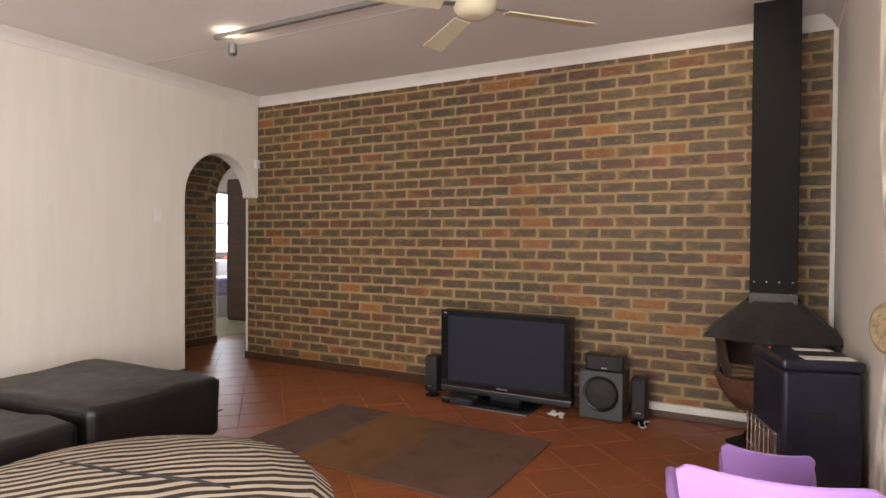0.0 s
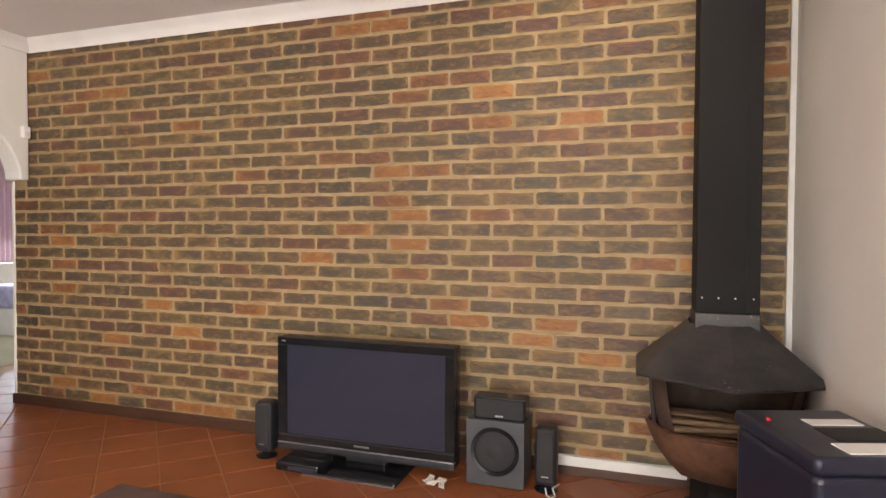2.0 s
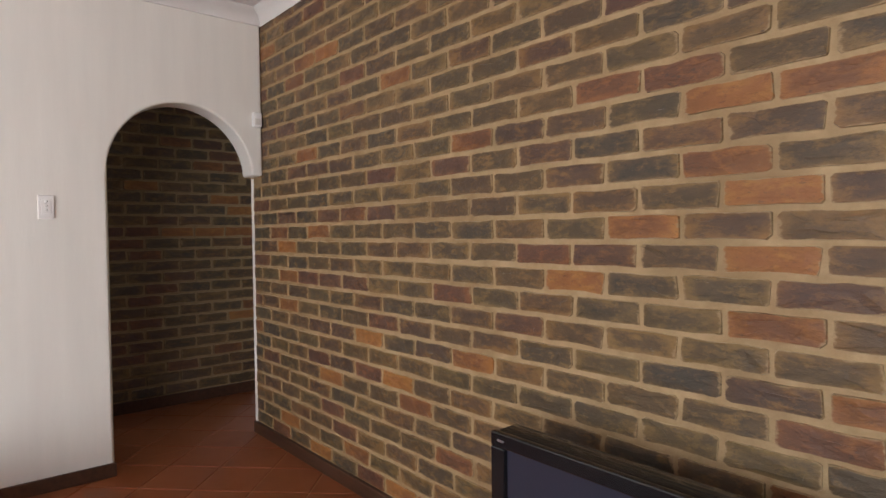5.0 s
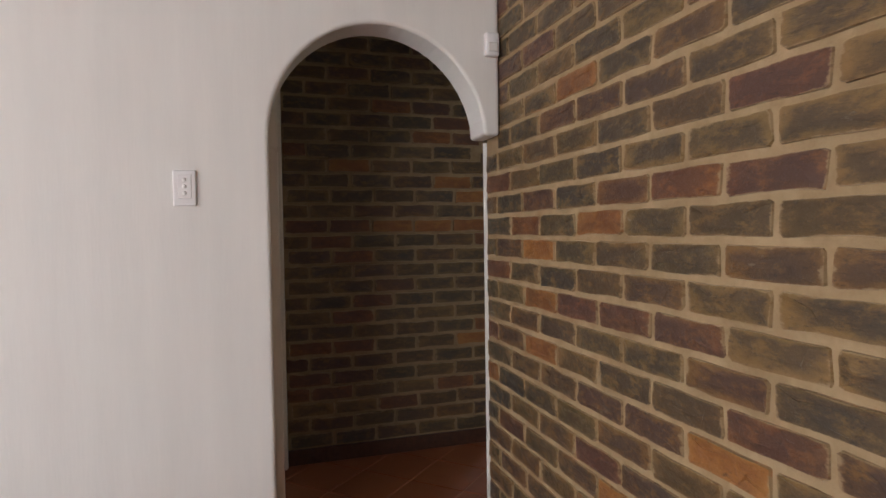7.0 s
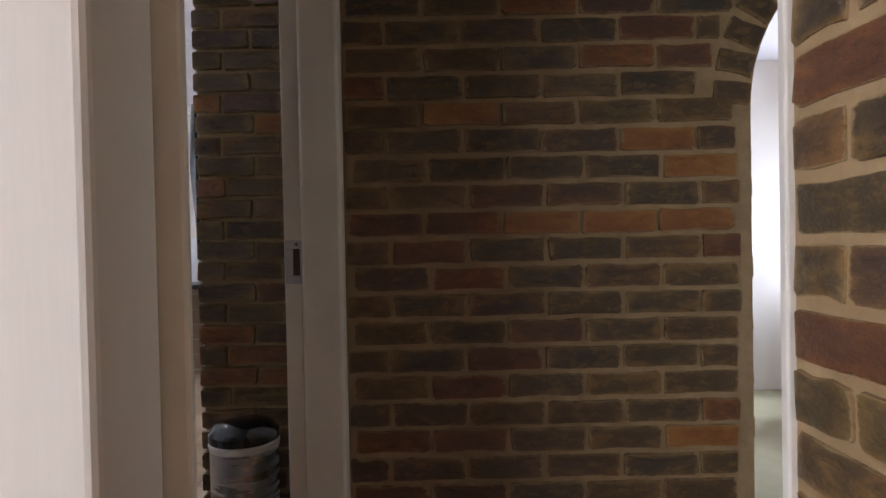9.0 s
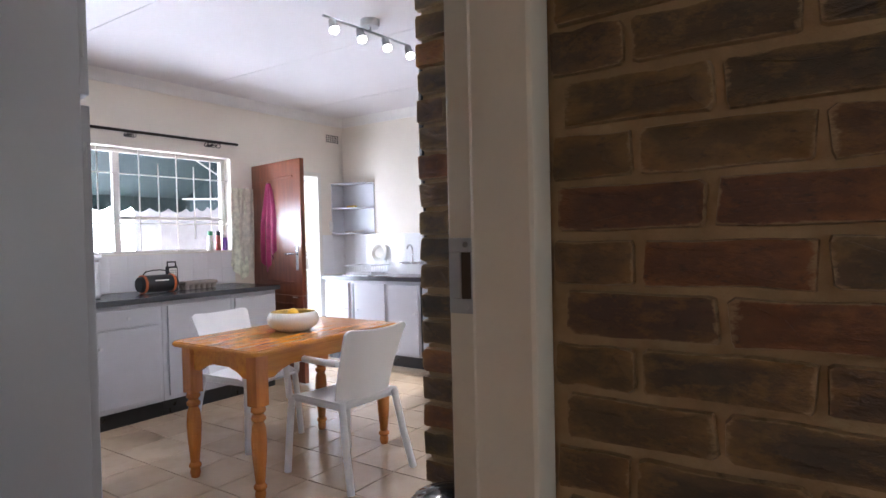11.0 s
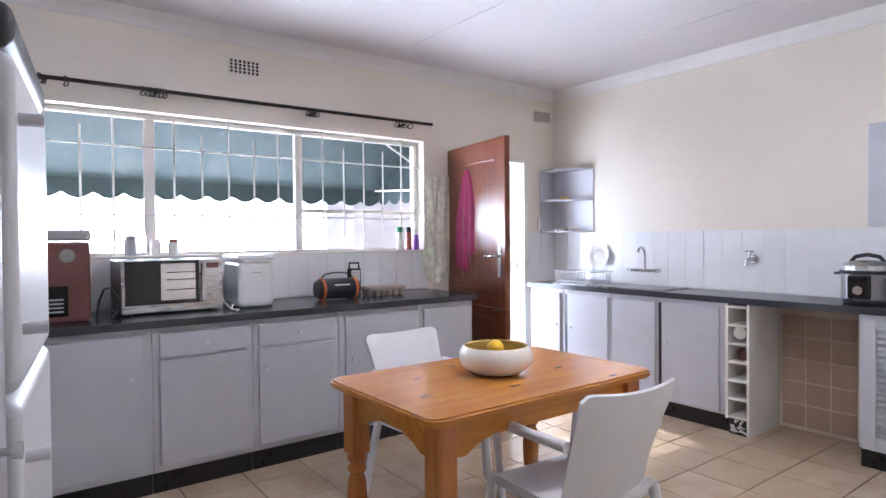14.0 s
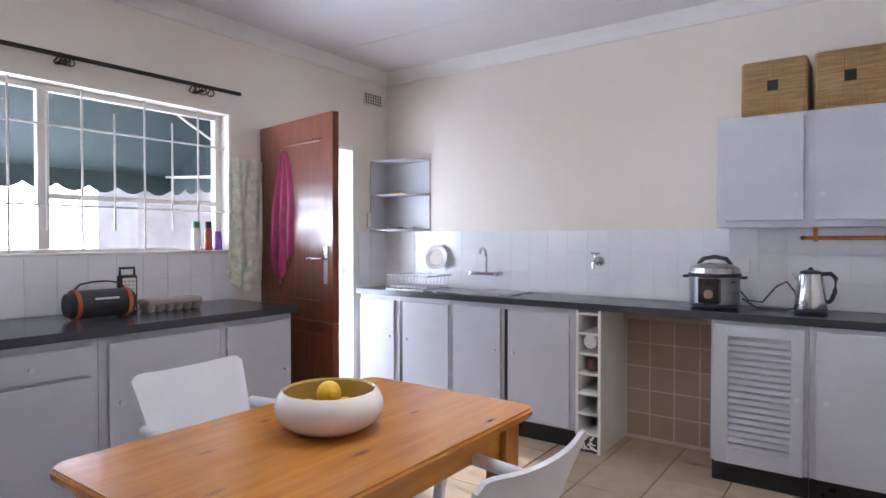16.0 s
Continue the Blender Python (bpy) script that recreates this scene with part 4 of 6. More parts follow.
curtain = thing("curtain", (1.205, 1.62, 0), "heavy beige striped curtain tied back beside the wall", "curtain")


def drape(u, v):
    pinch = 1 - 0.35 * math.exp(-((v - 0.42) / 0.14) ** 2)
    return Vector((0.028 * math.sin(u * 2 * math.pi * 7) * pinch - 0.01 * math.sin(u * 40), (u - 0.5) * 0.95 * pinch, 0.02 + 2.5 * v))


part("cloth", sheet(B(), drape, 110, 26, 0.004), CURTAIN, curtain)
tie = lathe(B(), [(0.005, 0.018), (0.03, 0.016), (0.036, 0.010), (0.05, 0.014), (0.062, 0.008), (0.066, 0.0)], n=26)
bmesh.ops.rotate(tie, verts=tie.verts, matrix=Matrix.Rotation(radians(-90), 3, "Y"))
bmesh.ops.rotate(tie, verts=tie.verts, matrix=Matrix.Rotation(radians(28), 3, "Z"))
bmesh.ops.translate(tie, verts=tie.verts, vec=(-0.060, 0.01, 1.055))
part("tie_back_rosette", tie, GILT, curtain, "embossed gilt tie-back rosette")
part("rail", rod(B(), (0, -0.9, 2.53), (0, 0.55, 2.53), 0.014), ROD, curtain)

# ---- kitchen: window, door, outside ----
window = tagged(new("window_1"), "wide cream steel window with burglar bars", kind="structure")
WY = WIN_Y - 0.11
frame_bm = B()
for a, b in (((WX0, WZ0), (WX0 + 0.04, WZ1)), ((WX1 - 0.04, WZ0), (WX1, WZ1)), ((WX0 + 0.04, WZ0), (WX1 - 0.04, WZ0 + 0.03)), ((WX0 + 0.04, WZ1 - 0.035), (WX1 - 0.04, WZ1))):
    box(frame_bm, (a[0], WY - 0.02, a[1]), (b[0], WY + 0.02, b[1]), 0.004)
part("window_frame", frame_bm, WIN_STEEL, window)
for x in (-6.515, -5.545):
    part("mullion", box(B(), (x - 0.028, WY - 0.022, WZ0 + 0.031), (x + 0.028, WY + 0.022, WZ1 - 0.036), 0.004), WIN_STEEL, window)
for a, b in ((WX0 + 0.041, -6.545),):
    part("transom", box(B(), (a, WY - 0.015, 1.492), (b, WY + 0.015, 1.522), 0.003), WIN_STEEL, window)
part("window_sill", box(B(), (WX0 + 0.001, WY + 0.022, WZ0), (WX1 - 0.001, WIN_Y + 0.012, WZ0 + 0.012), 0.003), TRIM, window)
for a, b in ((WX0 + 0.042, -6.545), (-6.486, -5.575), (-5.516, WX1 - 0.042)):
    pane = part("pane", box(B(), (a, WY - 0.003, WZ0 + 0.032), (b, WY + 0.003, WZ1 - 0.037)), GLASS, window, smooth=False)
    pane.visible_shadow = False
for z in (1.458, 1.868):
    part("bar", rod(B(), (WX0, WY + 0.055, z), (WX1, WY + 0.055, z), 0.006, n=8), WIN_STEEL, window)
for k in range(16):
    x = WX0 + 0.185 + 0.168 * k
    low, high = (1.33, 1.975) if k % 2 else (WZ0 + 0.013, WZ1)
    part("bar", rod(B(), (x, WY + 0.060, low), (x, WY + 0.060, high), 0.006, n=8), WIN_STEEL, window)
part("brace", rod(B(), (-7.50, WY - 0.03, 1.93), (-7.24, WY - 0.03, 2.07), 0.008, n=8), WIN_STEEL, window)

awning = thing("awning", (0, 0, 0), "green canvas awning with a scalloped edge over the window outside", "awning")


def canopy(u, v):
    return Vector((-7.84 + 3.5 * u, -1.09 - 1.0 * v, 2.30 - 0.52 * v - 0.02 * math.sin(math.pi * v)))


part("canopy", sheet(B(), canopy, 24, 6, 0.004), AWNING, awning)


def valance(u, v):
    scallop = 0.045 * abs(math.sin(u * math.pi * 17))
    return Vector((-7.84 + 3.5 * u, -2.09 - 0.004 * math.sin(u * 60), 1.778 - v * (0.11 + scallop)))


part("valance", sheet(B(), valance, 204, 3, 0.003), AWNING, awning)


def side(u, v):
    top = 2.30 - 0.52 * u - 0.02 * math.sin(math.pi * u)
    low = 1.675 - 0.045 * abs(math.sin(u * math.pi * 5))
    return Vector((-7.843 - 0.003 * math.sin(u * 40), -1.09 - u, top + (low - top) * v))


part("side_flap", sheet(B(), side, 60, 4, 0.003), AWNING, awning)
for x in (-7.80, -4.4):
    part("stay", rod(B(), (x, -1.08, 1.72), (x, -2.08, 1.775), 0.010, n=8), WIN_STEEL, awning)
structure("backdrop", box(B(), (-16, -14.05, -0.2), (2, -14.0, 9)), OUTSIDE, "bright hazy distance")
structure("wall_yard", box(B(), (-8.75, -3.6, -0.2), (-7.76, -2.45, 2.0)), YARD_WALL, "grey plastered outside return wall")
structure("wall_yard_pier", box(B(), (-8.50, -3.10, -0.2), (-8.16, -2.85, 2.3)), YARD_WALL, "grey plastered pier in the yard")
structure("paving", box(B(), (-12, -9.0, -0.159), (1.0, WIN_Y - 0.205, -0.10)), PAPER, "pale sunlit concrete paving outside the back door")

frame1 = tagged(new("door_1"), "white painted back door frame", kind="structure")
for a, b in (((DX0, 0), (DX0 + 0.05, DZ)), ((DX1 - 0.05, 0), (DX1, DZ)), ((DX0 + 0.051, DZ - 0.05), (DX1 - 0.051, DZ))):
    part("jamb", box(B(), (a[0], WIN_Y - 0.13, a[1]), (b[0], WIN_Y + 0.015, b[1]), 0.005), TRIM, frame1)
gate = thing("security_gate", (-8.25, WIN_Y - 0.16, 0), "white steel security gate in the back doorway", "gate")
for x in (-0.39, -0.30, -0.24, 0.0, 0.20, 0.39):
    part("bar", rod(B(), (x, 0, 0.0), (x, 0, 2.0), 0.010, n=8), TRIM, gate)
for z in (0.08, 1.0, 1.95):
    part("rail", box(B(), (-0.40, -0.012, z - 0.015), (0.40, 0.012, z + 0.015), 0.003), TRIM, gate)
part("lock_box", box(B(), (-0.36, 0.0, 0.96), (-0.27, 0.04, 1.10), 0.005), TRIM, gate)
part("latch_knob", rod(B(), (-0.32, 0.04, 1.25), (-0.32, 0.075, 1.25), 0.022), TRIM, gate)

leaf = thing("back_door", (-7.79, WIN_Y + 0.02, 0), "open red-brown varnished wooden stable door", "door", turn=81)
part("upper_leaf", box(B(), (0, -0.022, 0.7935), (0.84, 0.022, 2.02), 0.004), MERANTI, leaf)
part("lower_leaf", box(B(), (0, -0.022, 0.012), (0.84, 0.022, 0.792), 0.004), MERANTI, leaf)
for z0, z1 in ((0.10, 0.70), (0.90, 1.86)):
    part("moulding", box(B(), (0.12, -0.030, z1), (0.72, -0.0225, z1 + 0.02), 0.003), MERANTI, leaf)
    part("moulding", box(B(), (0.12, -0.030, z0), (0.72, -0.0225, z0 + 0.02), 0.003), MERANTI, leaf)
for side in (-1, 1):
    plate = part("lock_plate", box(B(), (0.755, side * 0.0225, 1.02), (0.795, side * 0.030, 1.24), 0.003), CHROME, leaf, "chrome lever handle and plate")
    part("lever", tube(B(), [(0.775, side * 0.03, 1.17), (0.775, side * 0.065, 1.17), (0.76, side * 0.075, 1.17), (0.65, side * 0.072, 1.168)], 0.009, 8), CHROME, plate)
    part("bolt", rod(B(), (0.79, side * 0.03, 0.78), (0.70, side * 0.03, 0.78), 0.008, n=8), CHROME, leaf)
part("hook", rod(B(), (0.33, -0.022, 1.83), (0.33, -0.05, 1.83), 0.006, n=8), CHROME, leaf)

def hang(name, at, turn, width, drop, paint, label, folds, seed, tip=0.4, top=0.18):
    c = thing(name, at, label, "towel", turn=turn)

    def cloth(u, v):
        spread = top + (1 - top) * min(1.0, v * 2.2) ** 0.7
        x = (u - 0.5) * width * spread + 0.012 * math.sin(v * 5 + seed)
        y = -0.022 - 0.020 * math.sin(u * math.pi * folds + seed) * (0.5 + 0.5 * v)
        return Vector((x, y, -drop * v * (1 - tip * abs(u - 0.35) * v)))

    part("cloth", sheet(B(), cloth, 36, 22, 0.004), paint, c)
    return c


hang("magenta_towel", (-7.73, -0.54, 1.83), 81, 0.25, 0.84, MAGENTA, "magenta towel hanging from a hook on the wooden door", 5, 1)
hang("tea_towel", (-7.605, WIN_Y + 0.050, 1.80), 0, 0.22, 0.88, TOWEL, "pale green checked tea towel hanging beside the window", 5, 2, 0.25, 0.7)
hang("tea_towel", (-7.70, WIN_Y + 0.066, 1.80), 0, 0.22, 0.82, TOWEL_TAN, "faded tan cloth hanging beside the window", 4, 5, 0.25, 0.7)
rail = thing("towel_hooks", (-7.61, WIN_Y, 1.80), "small pegs holding the cloths on the wall", "hook")
for x in (-0.095, 0.03):
    part("peg", rod(B(), (x, 0, 0), (x, 0.045, 0.01), 0.006, n=8), TRIM, rail)

curtain_rod = thing("curtain_rod", (0, WIN_Y + 0.08, 0), "dark curtain rod with bunched empty rings above the window", "curtain rod")
part("pole", rod(B(), (-7.57, 0, 2.205), (-4.66, 0, 2.185), 0.012), ROD, curtain_rod)
for x in (-7.30, -6.55, -5.55, -5.0):
    part("bracket", box(B(), (x - 0.012, -0.08, 2.165), (x + 0.012, 0.014, 2.178), 0.003), ROD, curtain_rod)
random.seed(2)
for x in (-7.36, -7.31, -7.27, -7.24, -6.58, -6.56, -6.54, -6.52, -5.60, -5.58, -5.56, -5.53, -5.51, -5.48, -5.10, -4.98):
    ring = [(x + 0.010 * math.sin(a * 2), 0.026 * math.cos(a), 2.178 + 0.026 * math.sin(a)) for a in [2 * math.pi * k / 12 for k in range(13)]]
    part("ring", tube(B(), ring, 0.004, 5), ROD, curtain_rod)


def vent(at, cols, rows, group):
    v = thing("air_vent", at, "small cream air brick vent with square holes", "vent", group)
    part("plate", box(B(), (-0.105, 0, -0.05), (0.105, 0.006, 0.05), 0.002), CREAM, v)
    for i in range(cols):
        for j in range(rows):
            x, z = -0.085 + 0.17 * i / (cols - 1), -0.034 + 0.068 * j / (rows - 1)
            # Solid black square painted as the shade of an opening.
            part("hole", box(B(), (x - 0.008, 0.0055, z - 0.008), (x + 0.008, 0.0075, z + 0.008)), HOLE_SHADE, v, smooth=False)
    return v


v1 = vent((-6.105, WIN_Y, 2.435), 7, 4, "air vents")
copy_thing(v1, pose(-8.90, WIN_Y, 2.43))

# ---- kitchen: cabinets ----
def knob(parent, at, way):
    p, q = Vector(at), Vector(at) + Vector(way) * 0.026
    bm = rod(B(), p, q - Vector(way) * 0.010, 0.006, n=10)
    rod(bm, q - Vector(way) * 0.012, q, 0.011, 0.013, 14)
    part("knob", bm, KNOB, parent)


def low_unit(name, at, turn, width, doors, label, group, depth=0.56, plinth=True):
    """A base cabinet: local x along the run, front at local y = 0 facing -y. doors: (x0, x1, z0, z1, knob x or None, knob z)."""
    u = thing(name, at, label, "cabinet", group, turn)
    part("body", box(B(), (0, 0.004, 0.115), (width, depth, 0.858), 0.002), CABINET, u)
    if plinth:
        part("plinth", box(B(), (0.001, 0.035, 0.0), (width - 0.001, depth, 0.113), 0.002), TOEKICK, u, "black plinth")
    for x0, x1, z0, z1, kx, kz in doors:
        d = part("door" if z1 - z0 > 0.3 else "drawer", box(B(), (x0, -0.016, z0), (x1, 0.002, z1), 0.003), CABINET, u)
        if kx is not None:
            knob(d, (kx, -0.016, kz), (0, -1, 0))
        if z1 - z0 > 0.3 and kx is not None:
            hx = x0 if kx > (x0 + x1) / 2 else x1
            for hz in (z0 + 0.08, z1 - 0.09):
                part("hinge", rod(B(), (hx, -0.010, hz - 0.02), (hx, -0.010, hz + 0.02), 0.005, n=8), KNOB, d)
    return u


FL = -0.23


def worktop(lo, hi, label, edge_lo, edge_hi):
    w = thing("worktop", (0, 0, 0), label, "worktop")
    part("slab", box(B(), (*lo, 0.860), (*hi, 0.900), 0.003), WORKTOP, w)
    part("edge_band", box(B(), (*edge_lo, 0.861), (*edge_hi, 0.899)), WORKTOP, w)


def left_unit(x_hi, x_lo, doors, label):
    """Units under the window face +y: local x runs towards -x."""
    w = x_hi - x_lo
    return low_unit("base_cabinet", (x_hi, FL, 0), 180, w, [(x_hi - b, x_hi - a, z0, z1, None if k is None else x_hi - k, kz) for a, b, z0, z1, k, kz in doors], label, "cabinets under the window", 0.63)


left_unit(-4.60, -5.40, [(-5.355, -4.64, 0.15, 0.825, -5.30, 0.62)], "grey-blue painted base cabinet with one wide door")
left_unit(-5.402, -5.915, [(-5.885, -5.435, 0.15, 0.69, -5.84, 0.58), (-5.885, -5.435, 0.705, 0.825, -5.66, 0.765)], "grey-blue base cabinet with a drawer over a door")
left_unit(-5.917, -6.445, [(-6.415, -5.945, 0.15, 0.69, -5.985, 0.58), (-6.415, -5.945, 0.705, 0.825, -6.18, 0.765)], "grey-blue base cabinet with a drawer over a door")
left_unit(-6.447, -7.045, [(-7.015, -6.485, 0.15, 0.825, -6.53, 0.56)], "grey-blue base cabinet with a plain door")
left_unit(-7.047, -7.505, [(-7.475, -7.075, 0.15, 0.825, -7.44, 0.55)], "grey-blue base cabinet with a plain door beside the back door")
worktop((-7.53, WIN_Y + 0.014), (-4.60, FL + 0.034), "dark grey laminate worktop under the window", (-7.53, FL + 0.0345), (-4.60, FL + 0.036))

FS = -8.62


def sink_unit(y0, y1, doors, label, plinth=True):
    """Units on the sink wall face +x: local x runs towards -y... front at local y = 0."""
    w = y1 - y0
    return low_unit("base_cabinet", (FS, y0, 0), 90, w, [(a - y0, b - y0, z0, z1, None if k is None else k - y0, kz) for a, b, z0, z1, k, kz in doors], label, "cabinets under the sink", 0.43, plinth)


sink_unit(-0.745, -0.355, [(-0.735, -0.395, 0.13, 0.825, -0.43, 0.56)], "grey-blue base cabinet with a plain door in bright daylight")
strip_unit = sink_unit(-0.353, 0.118, [(-0.31, 0.10, 0.13, 0.825, -0.265, 0.55)], "grey-blue base cabinet with a dark gap strip beside its door")
# Black strip on the closed front paints the shade of a door gap.
part("open_gap", box(B(), (0.004, -0.002, 0.13), (0.038, 0.0045, 0.825)), TOEKICK, strip_unit, smooth=False)
sink_unit(0.120, 0.540, [(0.145, 0.52, 0.13, 0.825, 0.48, 0.55)], "grey-blue base cabinet with a plain door")
gapped = sink_unit(0.542, 1.035, [(0.575, 1.00, 0.13, 0.825, 0.62, 0.55)], "grey-blue base cabinet with a plain door")
# Same painted gap shade here, a black strip left of the door.
part("open_gap", box(B(), (0.002, -0.002, 0.13), (0.028, 0.0045, 0.825)), TOEKICK, gapped, smooth=False)
rack = thing("wine_rack", (FS, 1.038, 0), "narrow white open wine rack with six pigeonholes", "wine rack", turn=90)
part("side", box(B(), (0.0, -0.004, 0.10), (0.018, 0.43, 0.858), 0.002), TRIM, rack)
part("side", box(B(), (0.140, -0.004, 0.0), (0.158, 0.43, 0.858), 0.002), TRIM, rack)
for k in range(7):
    z = 0.105 + 0.1205 * k
    part("shelf", box(B(), (0.0185, -0.002, z), (0.1395, 0.43, z + 0.016), 0.002), TRIM, rack)
part("back", box(B(), (0.0185, 0.405, 0.125), (0.1395, 0.415, 0.825)), TRIM, rack, smooth=False)
part("plinth", box(B(), (0.0185, 0.012, 0.0), (0.1395, 0.10, 0.103), 0.002), TOEKICK, rack, "black plinth with chipped paint")
random.seed(9)
chips = B()
for k in range(22):
    x, z = random.uniform(0.025, 0.13), random.uniform(0.01, 0.09)
    box(chips, (x, 0.0105, z), (min(0.138, x + random.uniform(0.008, 0.03)), 0.0125, z + random.uniform(0.005, 0.016)))
part("paint_chip", chips, TRIM, rack, "chipped white paint", False)
roll = B()
rod(roll, (FS - 0.03, 1.118, 0.665), (FS - 0.17, 1.118, 0.665), 0.042, n=18)
single("paper_roll", roll, PAPER, "crumpled white paper roll in the wine rack", "paper roll")
single("brown_jar", lathe(B(), [(0.03, 0), (0.034, 0.01), (0.034, 0.055), (0.026, 0.07)], (FS - 0.08, 1.118, 0.484 + 0.0005), 16), MAROON, "small brown jar in the wine rack", "jar")
louvre = sink_unit(1.80, 2.245, [], "grey-blue base cabinet with a slatted louvre door")
bm = B()
for a, b in (((0.02, 0.115), (0.085, 0.835)), ((0.37, 0.115), (0.425, 0.835)), ((0.085, 0.115), (0.37, 0.19)), ((0.085, 0.78), (0.37, 0.835))):
    box(bm, (a[0], -0.018, a[1]), (b[0], 0.002, b[1]), 0.003)
ldoor = part("louvre_frame", bm, CABINET, louvre)
for k in range(17):
    z = 0.205 + 0.034 * k
    slat = box(B(), (0.086, -0.016, -0.004), (0.369, 0.010, 0.004), 0.002)
    bmesh.ops.rotate(slat, verts=slat.verts, matrix=Matrix.Rotation(radians(42), 3, "X"))
    bmesh.ops.translate(slat, verts=slat.verts, vec=(0, -0.004, z))
    part("slat", slat, CABINET, ldoor)
knob(ldoor, (0.40, -0.018, 0.50), (0, -1, 0))
sink_unit(2.247, 2.91, [(2.275, 2.66, 0.12, 0.835, 2.32, 0.50)], "grey-blue base cabinet with a plain door")
worktop((SINK_X + 0.012, -0.775), (FS + 0.021, NORTH_Y - 0.014), "long dark grey laminate worktop with the sink", (FS + 0.0215, -0.775), (FS + 0.023, NORTH_Y - 0.014))

sink = thing("double_sink", (SINK_X + 0.03, -0.52, 0.9005), "stainless steel sink with two bowls and a drainer", "sink")
part("rim", box(B(), (0.0, 0.0, 0.0), (0.385, 1.05, 0.006), 0.002), STEEL, sink)
for y0, y1 in ((0.42, 0.70), (0.74, 1.02)):
    bowl = B()
    pts = [(0.06, y0), (0.33, y0), (0.33, y1), (0.06, y1)]
    top = [bowl.verts.new((x, y, 0.0075)) for x, y in pts]
    low = [bowl.verts.new((0.195 + (x - 0.195) * 0.9, (y0 + y1) / 2 + (y - (y0 + y1) / 2) * 0.9, 0.0068)) for x, y in pts]
    for k in range(4):
        bowl.faces.new((top[k], top[(k + 1) % 4], low[(k + 1) % 4], low[k]))
    bowl.faces.new(low)
    part("bowl", bowl, SATIN, sink)
    part("waste", rod(B(), (0.195, (y0 + y1) / 2, 0.0072), (0.195, (y0 + y1) / 2, 0.009), 0.02), CHROME, sink)
for k in range(7):
    part("drainer_rib", box(B(), (0.05, 0.05 + 0.05 * k, 0.006), (0.34, 0.06 + 0.05 * k, 0.009), 0.001), STEEL, sink)

mixer = thing("mixer_tap", (SINK_X + 0.010, 0.165, 1.025), "wall-mounted chrome mixer tap with a swan neck", "tap")
part("bridge", tube(B(), [(0.05, -0.10, 0), (0.05, 0.10, 0)], 0.013, 12), CHROME, mixer)
part("spout", tube(B(), [(0.05, 0, 0), (0.05, 0, 0.10), (0.055, 0, 0.155), (0.075, 0, 0.185), (0.105, 0, 0.19), (0.13, 0, 0.175), (0.14, 0, 0.15)], 0.010, 10), CHROME, mixer)
for y in (-0.10, 0.10):
    part("inlet", rod(B(), (0, y, 0), (0.055, y, 0), 0.016), CHROME, mixer)
    hnd = part("handle", rod(B(), (0.05, y, 0.0), (0.10, y * 1.15, 0.005), 0.014), CHROME, mixer)
    part("cross_bar", rod(B(), (0.095, y * 1.15 - 0.028, 0.005), (0.095, y * 1.15 + 0.028, 0.005), 0.006, n=8), CHROME, hnd)
bib = thing("bib_tap", (SINK_X + 0.010, 1.02, 1.135), "small chrome wall tap", "tap")
part("flange", rod(B(), (0, 0, 0), (0.012, 0, 0), 0.032), CHROME, bib)
part("body", tube(B(), [(0, 0, 0), (0.06, -0.01, 0), (0.085, -0.015, -0.01), (0.092, -0.017, -0.045)], 0.013, 10), CHROME, bib)
part("handle", rod(B(), (0.055, -0.01, 0.01), (0.055, -0.01, 0.055), 0.008), CHROME, bib)
part("cross_bar", rod(B(), (0.055, -0.04, 0.055), (0.055, 0.02, 0.055), 0.006, n=8), CHROME, bib)

dish = thing("dish_rack", (SINK_X + 0.05, -0.55, 0.910), "white wire dish rack on the drainer", "dish rack")
for z, s in ((0.012, 0.9), (0.095, 1.0)):
    ring = [(0.17 - 0.15 * s, 0.21 - 0.19 * s, z), (0.17 + 0.15 * s, 0.21 - 0.19 * s, z), (0.17 + 0.15 * s, 0.21 + 0.19 * s, z), (0.17 - 0.15 * s, 0.21 + 0.19 * s, z), (0.17 - 0.15 * s, 0.21 - 0.19 * s, z)]
    part("rim_wire", tube(B(), ring, 0.006, 6), KNOB, dish)
for k in range(11):
    y = 0.04 + 0.034 * k
    part("wire", tube(B(), [(0.02, y, 0.095), (0.035, y, 0.012), (0.305, y, 0.012), (0.32, y, 0.095)], 0.004, 5), KNOB, dish)
plate = B()
lathe(plate, [(0.002, 0.004), (0.06, 0.0), (0.075, 0.012), (0.098, 0.018), (0.100, 0.022), (0.073, 0.018), (0.06, 0.008), (0.002, 0.010)], n=32)
bmesh.ops.rotate(plate, verts=plate.verts, matrix=Matrix.Rotation(radians(76), 3, "Y"))
single("plate", plate, CERAMIC, "white dinner plate leaning on the tiled wall", "plate", (SINK_X + 0.045, -0.30, 1.135), turn=8)

shelf = thing("corner_shelf", (SINK_X + 0.002, WIN_Y + 0.002, 1.345), "grey painted quarter-round corner shelf unit", "shelf")
part("back", box(B(), (0, 0.001, 0), (0.010, 0.47, 0.57), 0.002), CABINET_SIDE, shelf)
part("back", box(B(), (0.0105, 0, 0), (0.20, 0.010, 0.57), 0.002), CABINET_SIDE, shelf)
for z in (0.0, 0.285, 0.56):
    arc = [(0.011, 0.011)] + [(0.011 + 0.20 * math.cos(a), 0.011 + 0.455 * math.sin(a)) for a in [math.pi / 2 * k / 14 for k in range(15)]]
    part("shelf", prism(B(), arc, lambda u, v, d, z=z: (u, v, z + d), 0.016), CABINET_SIDE, shelf)
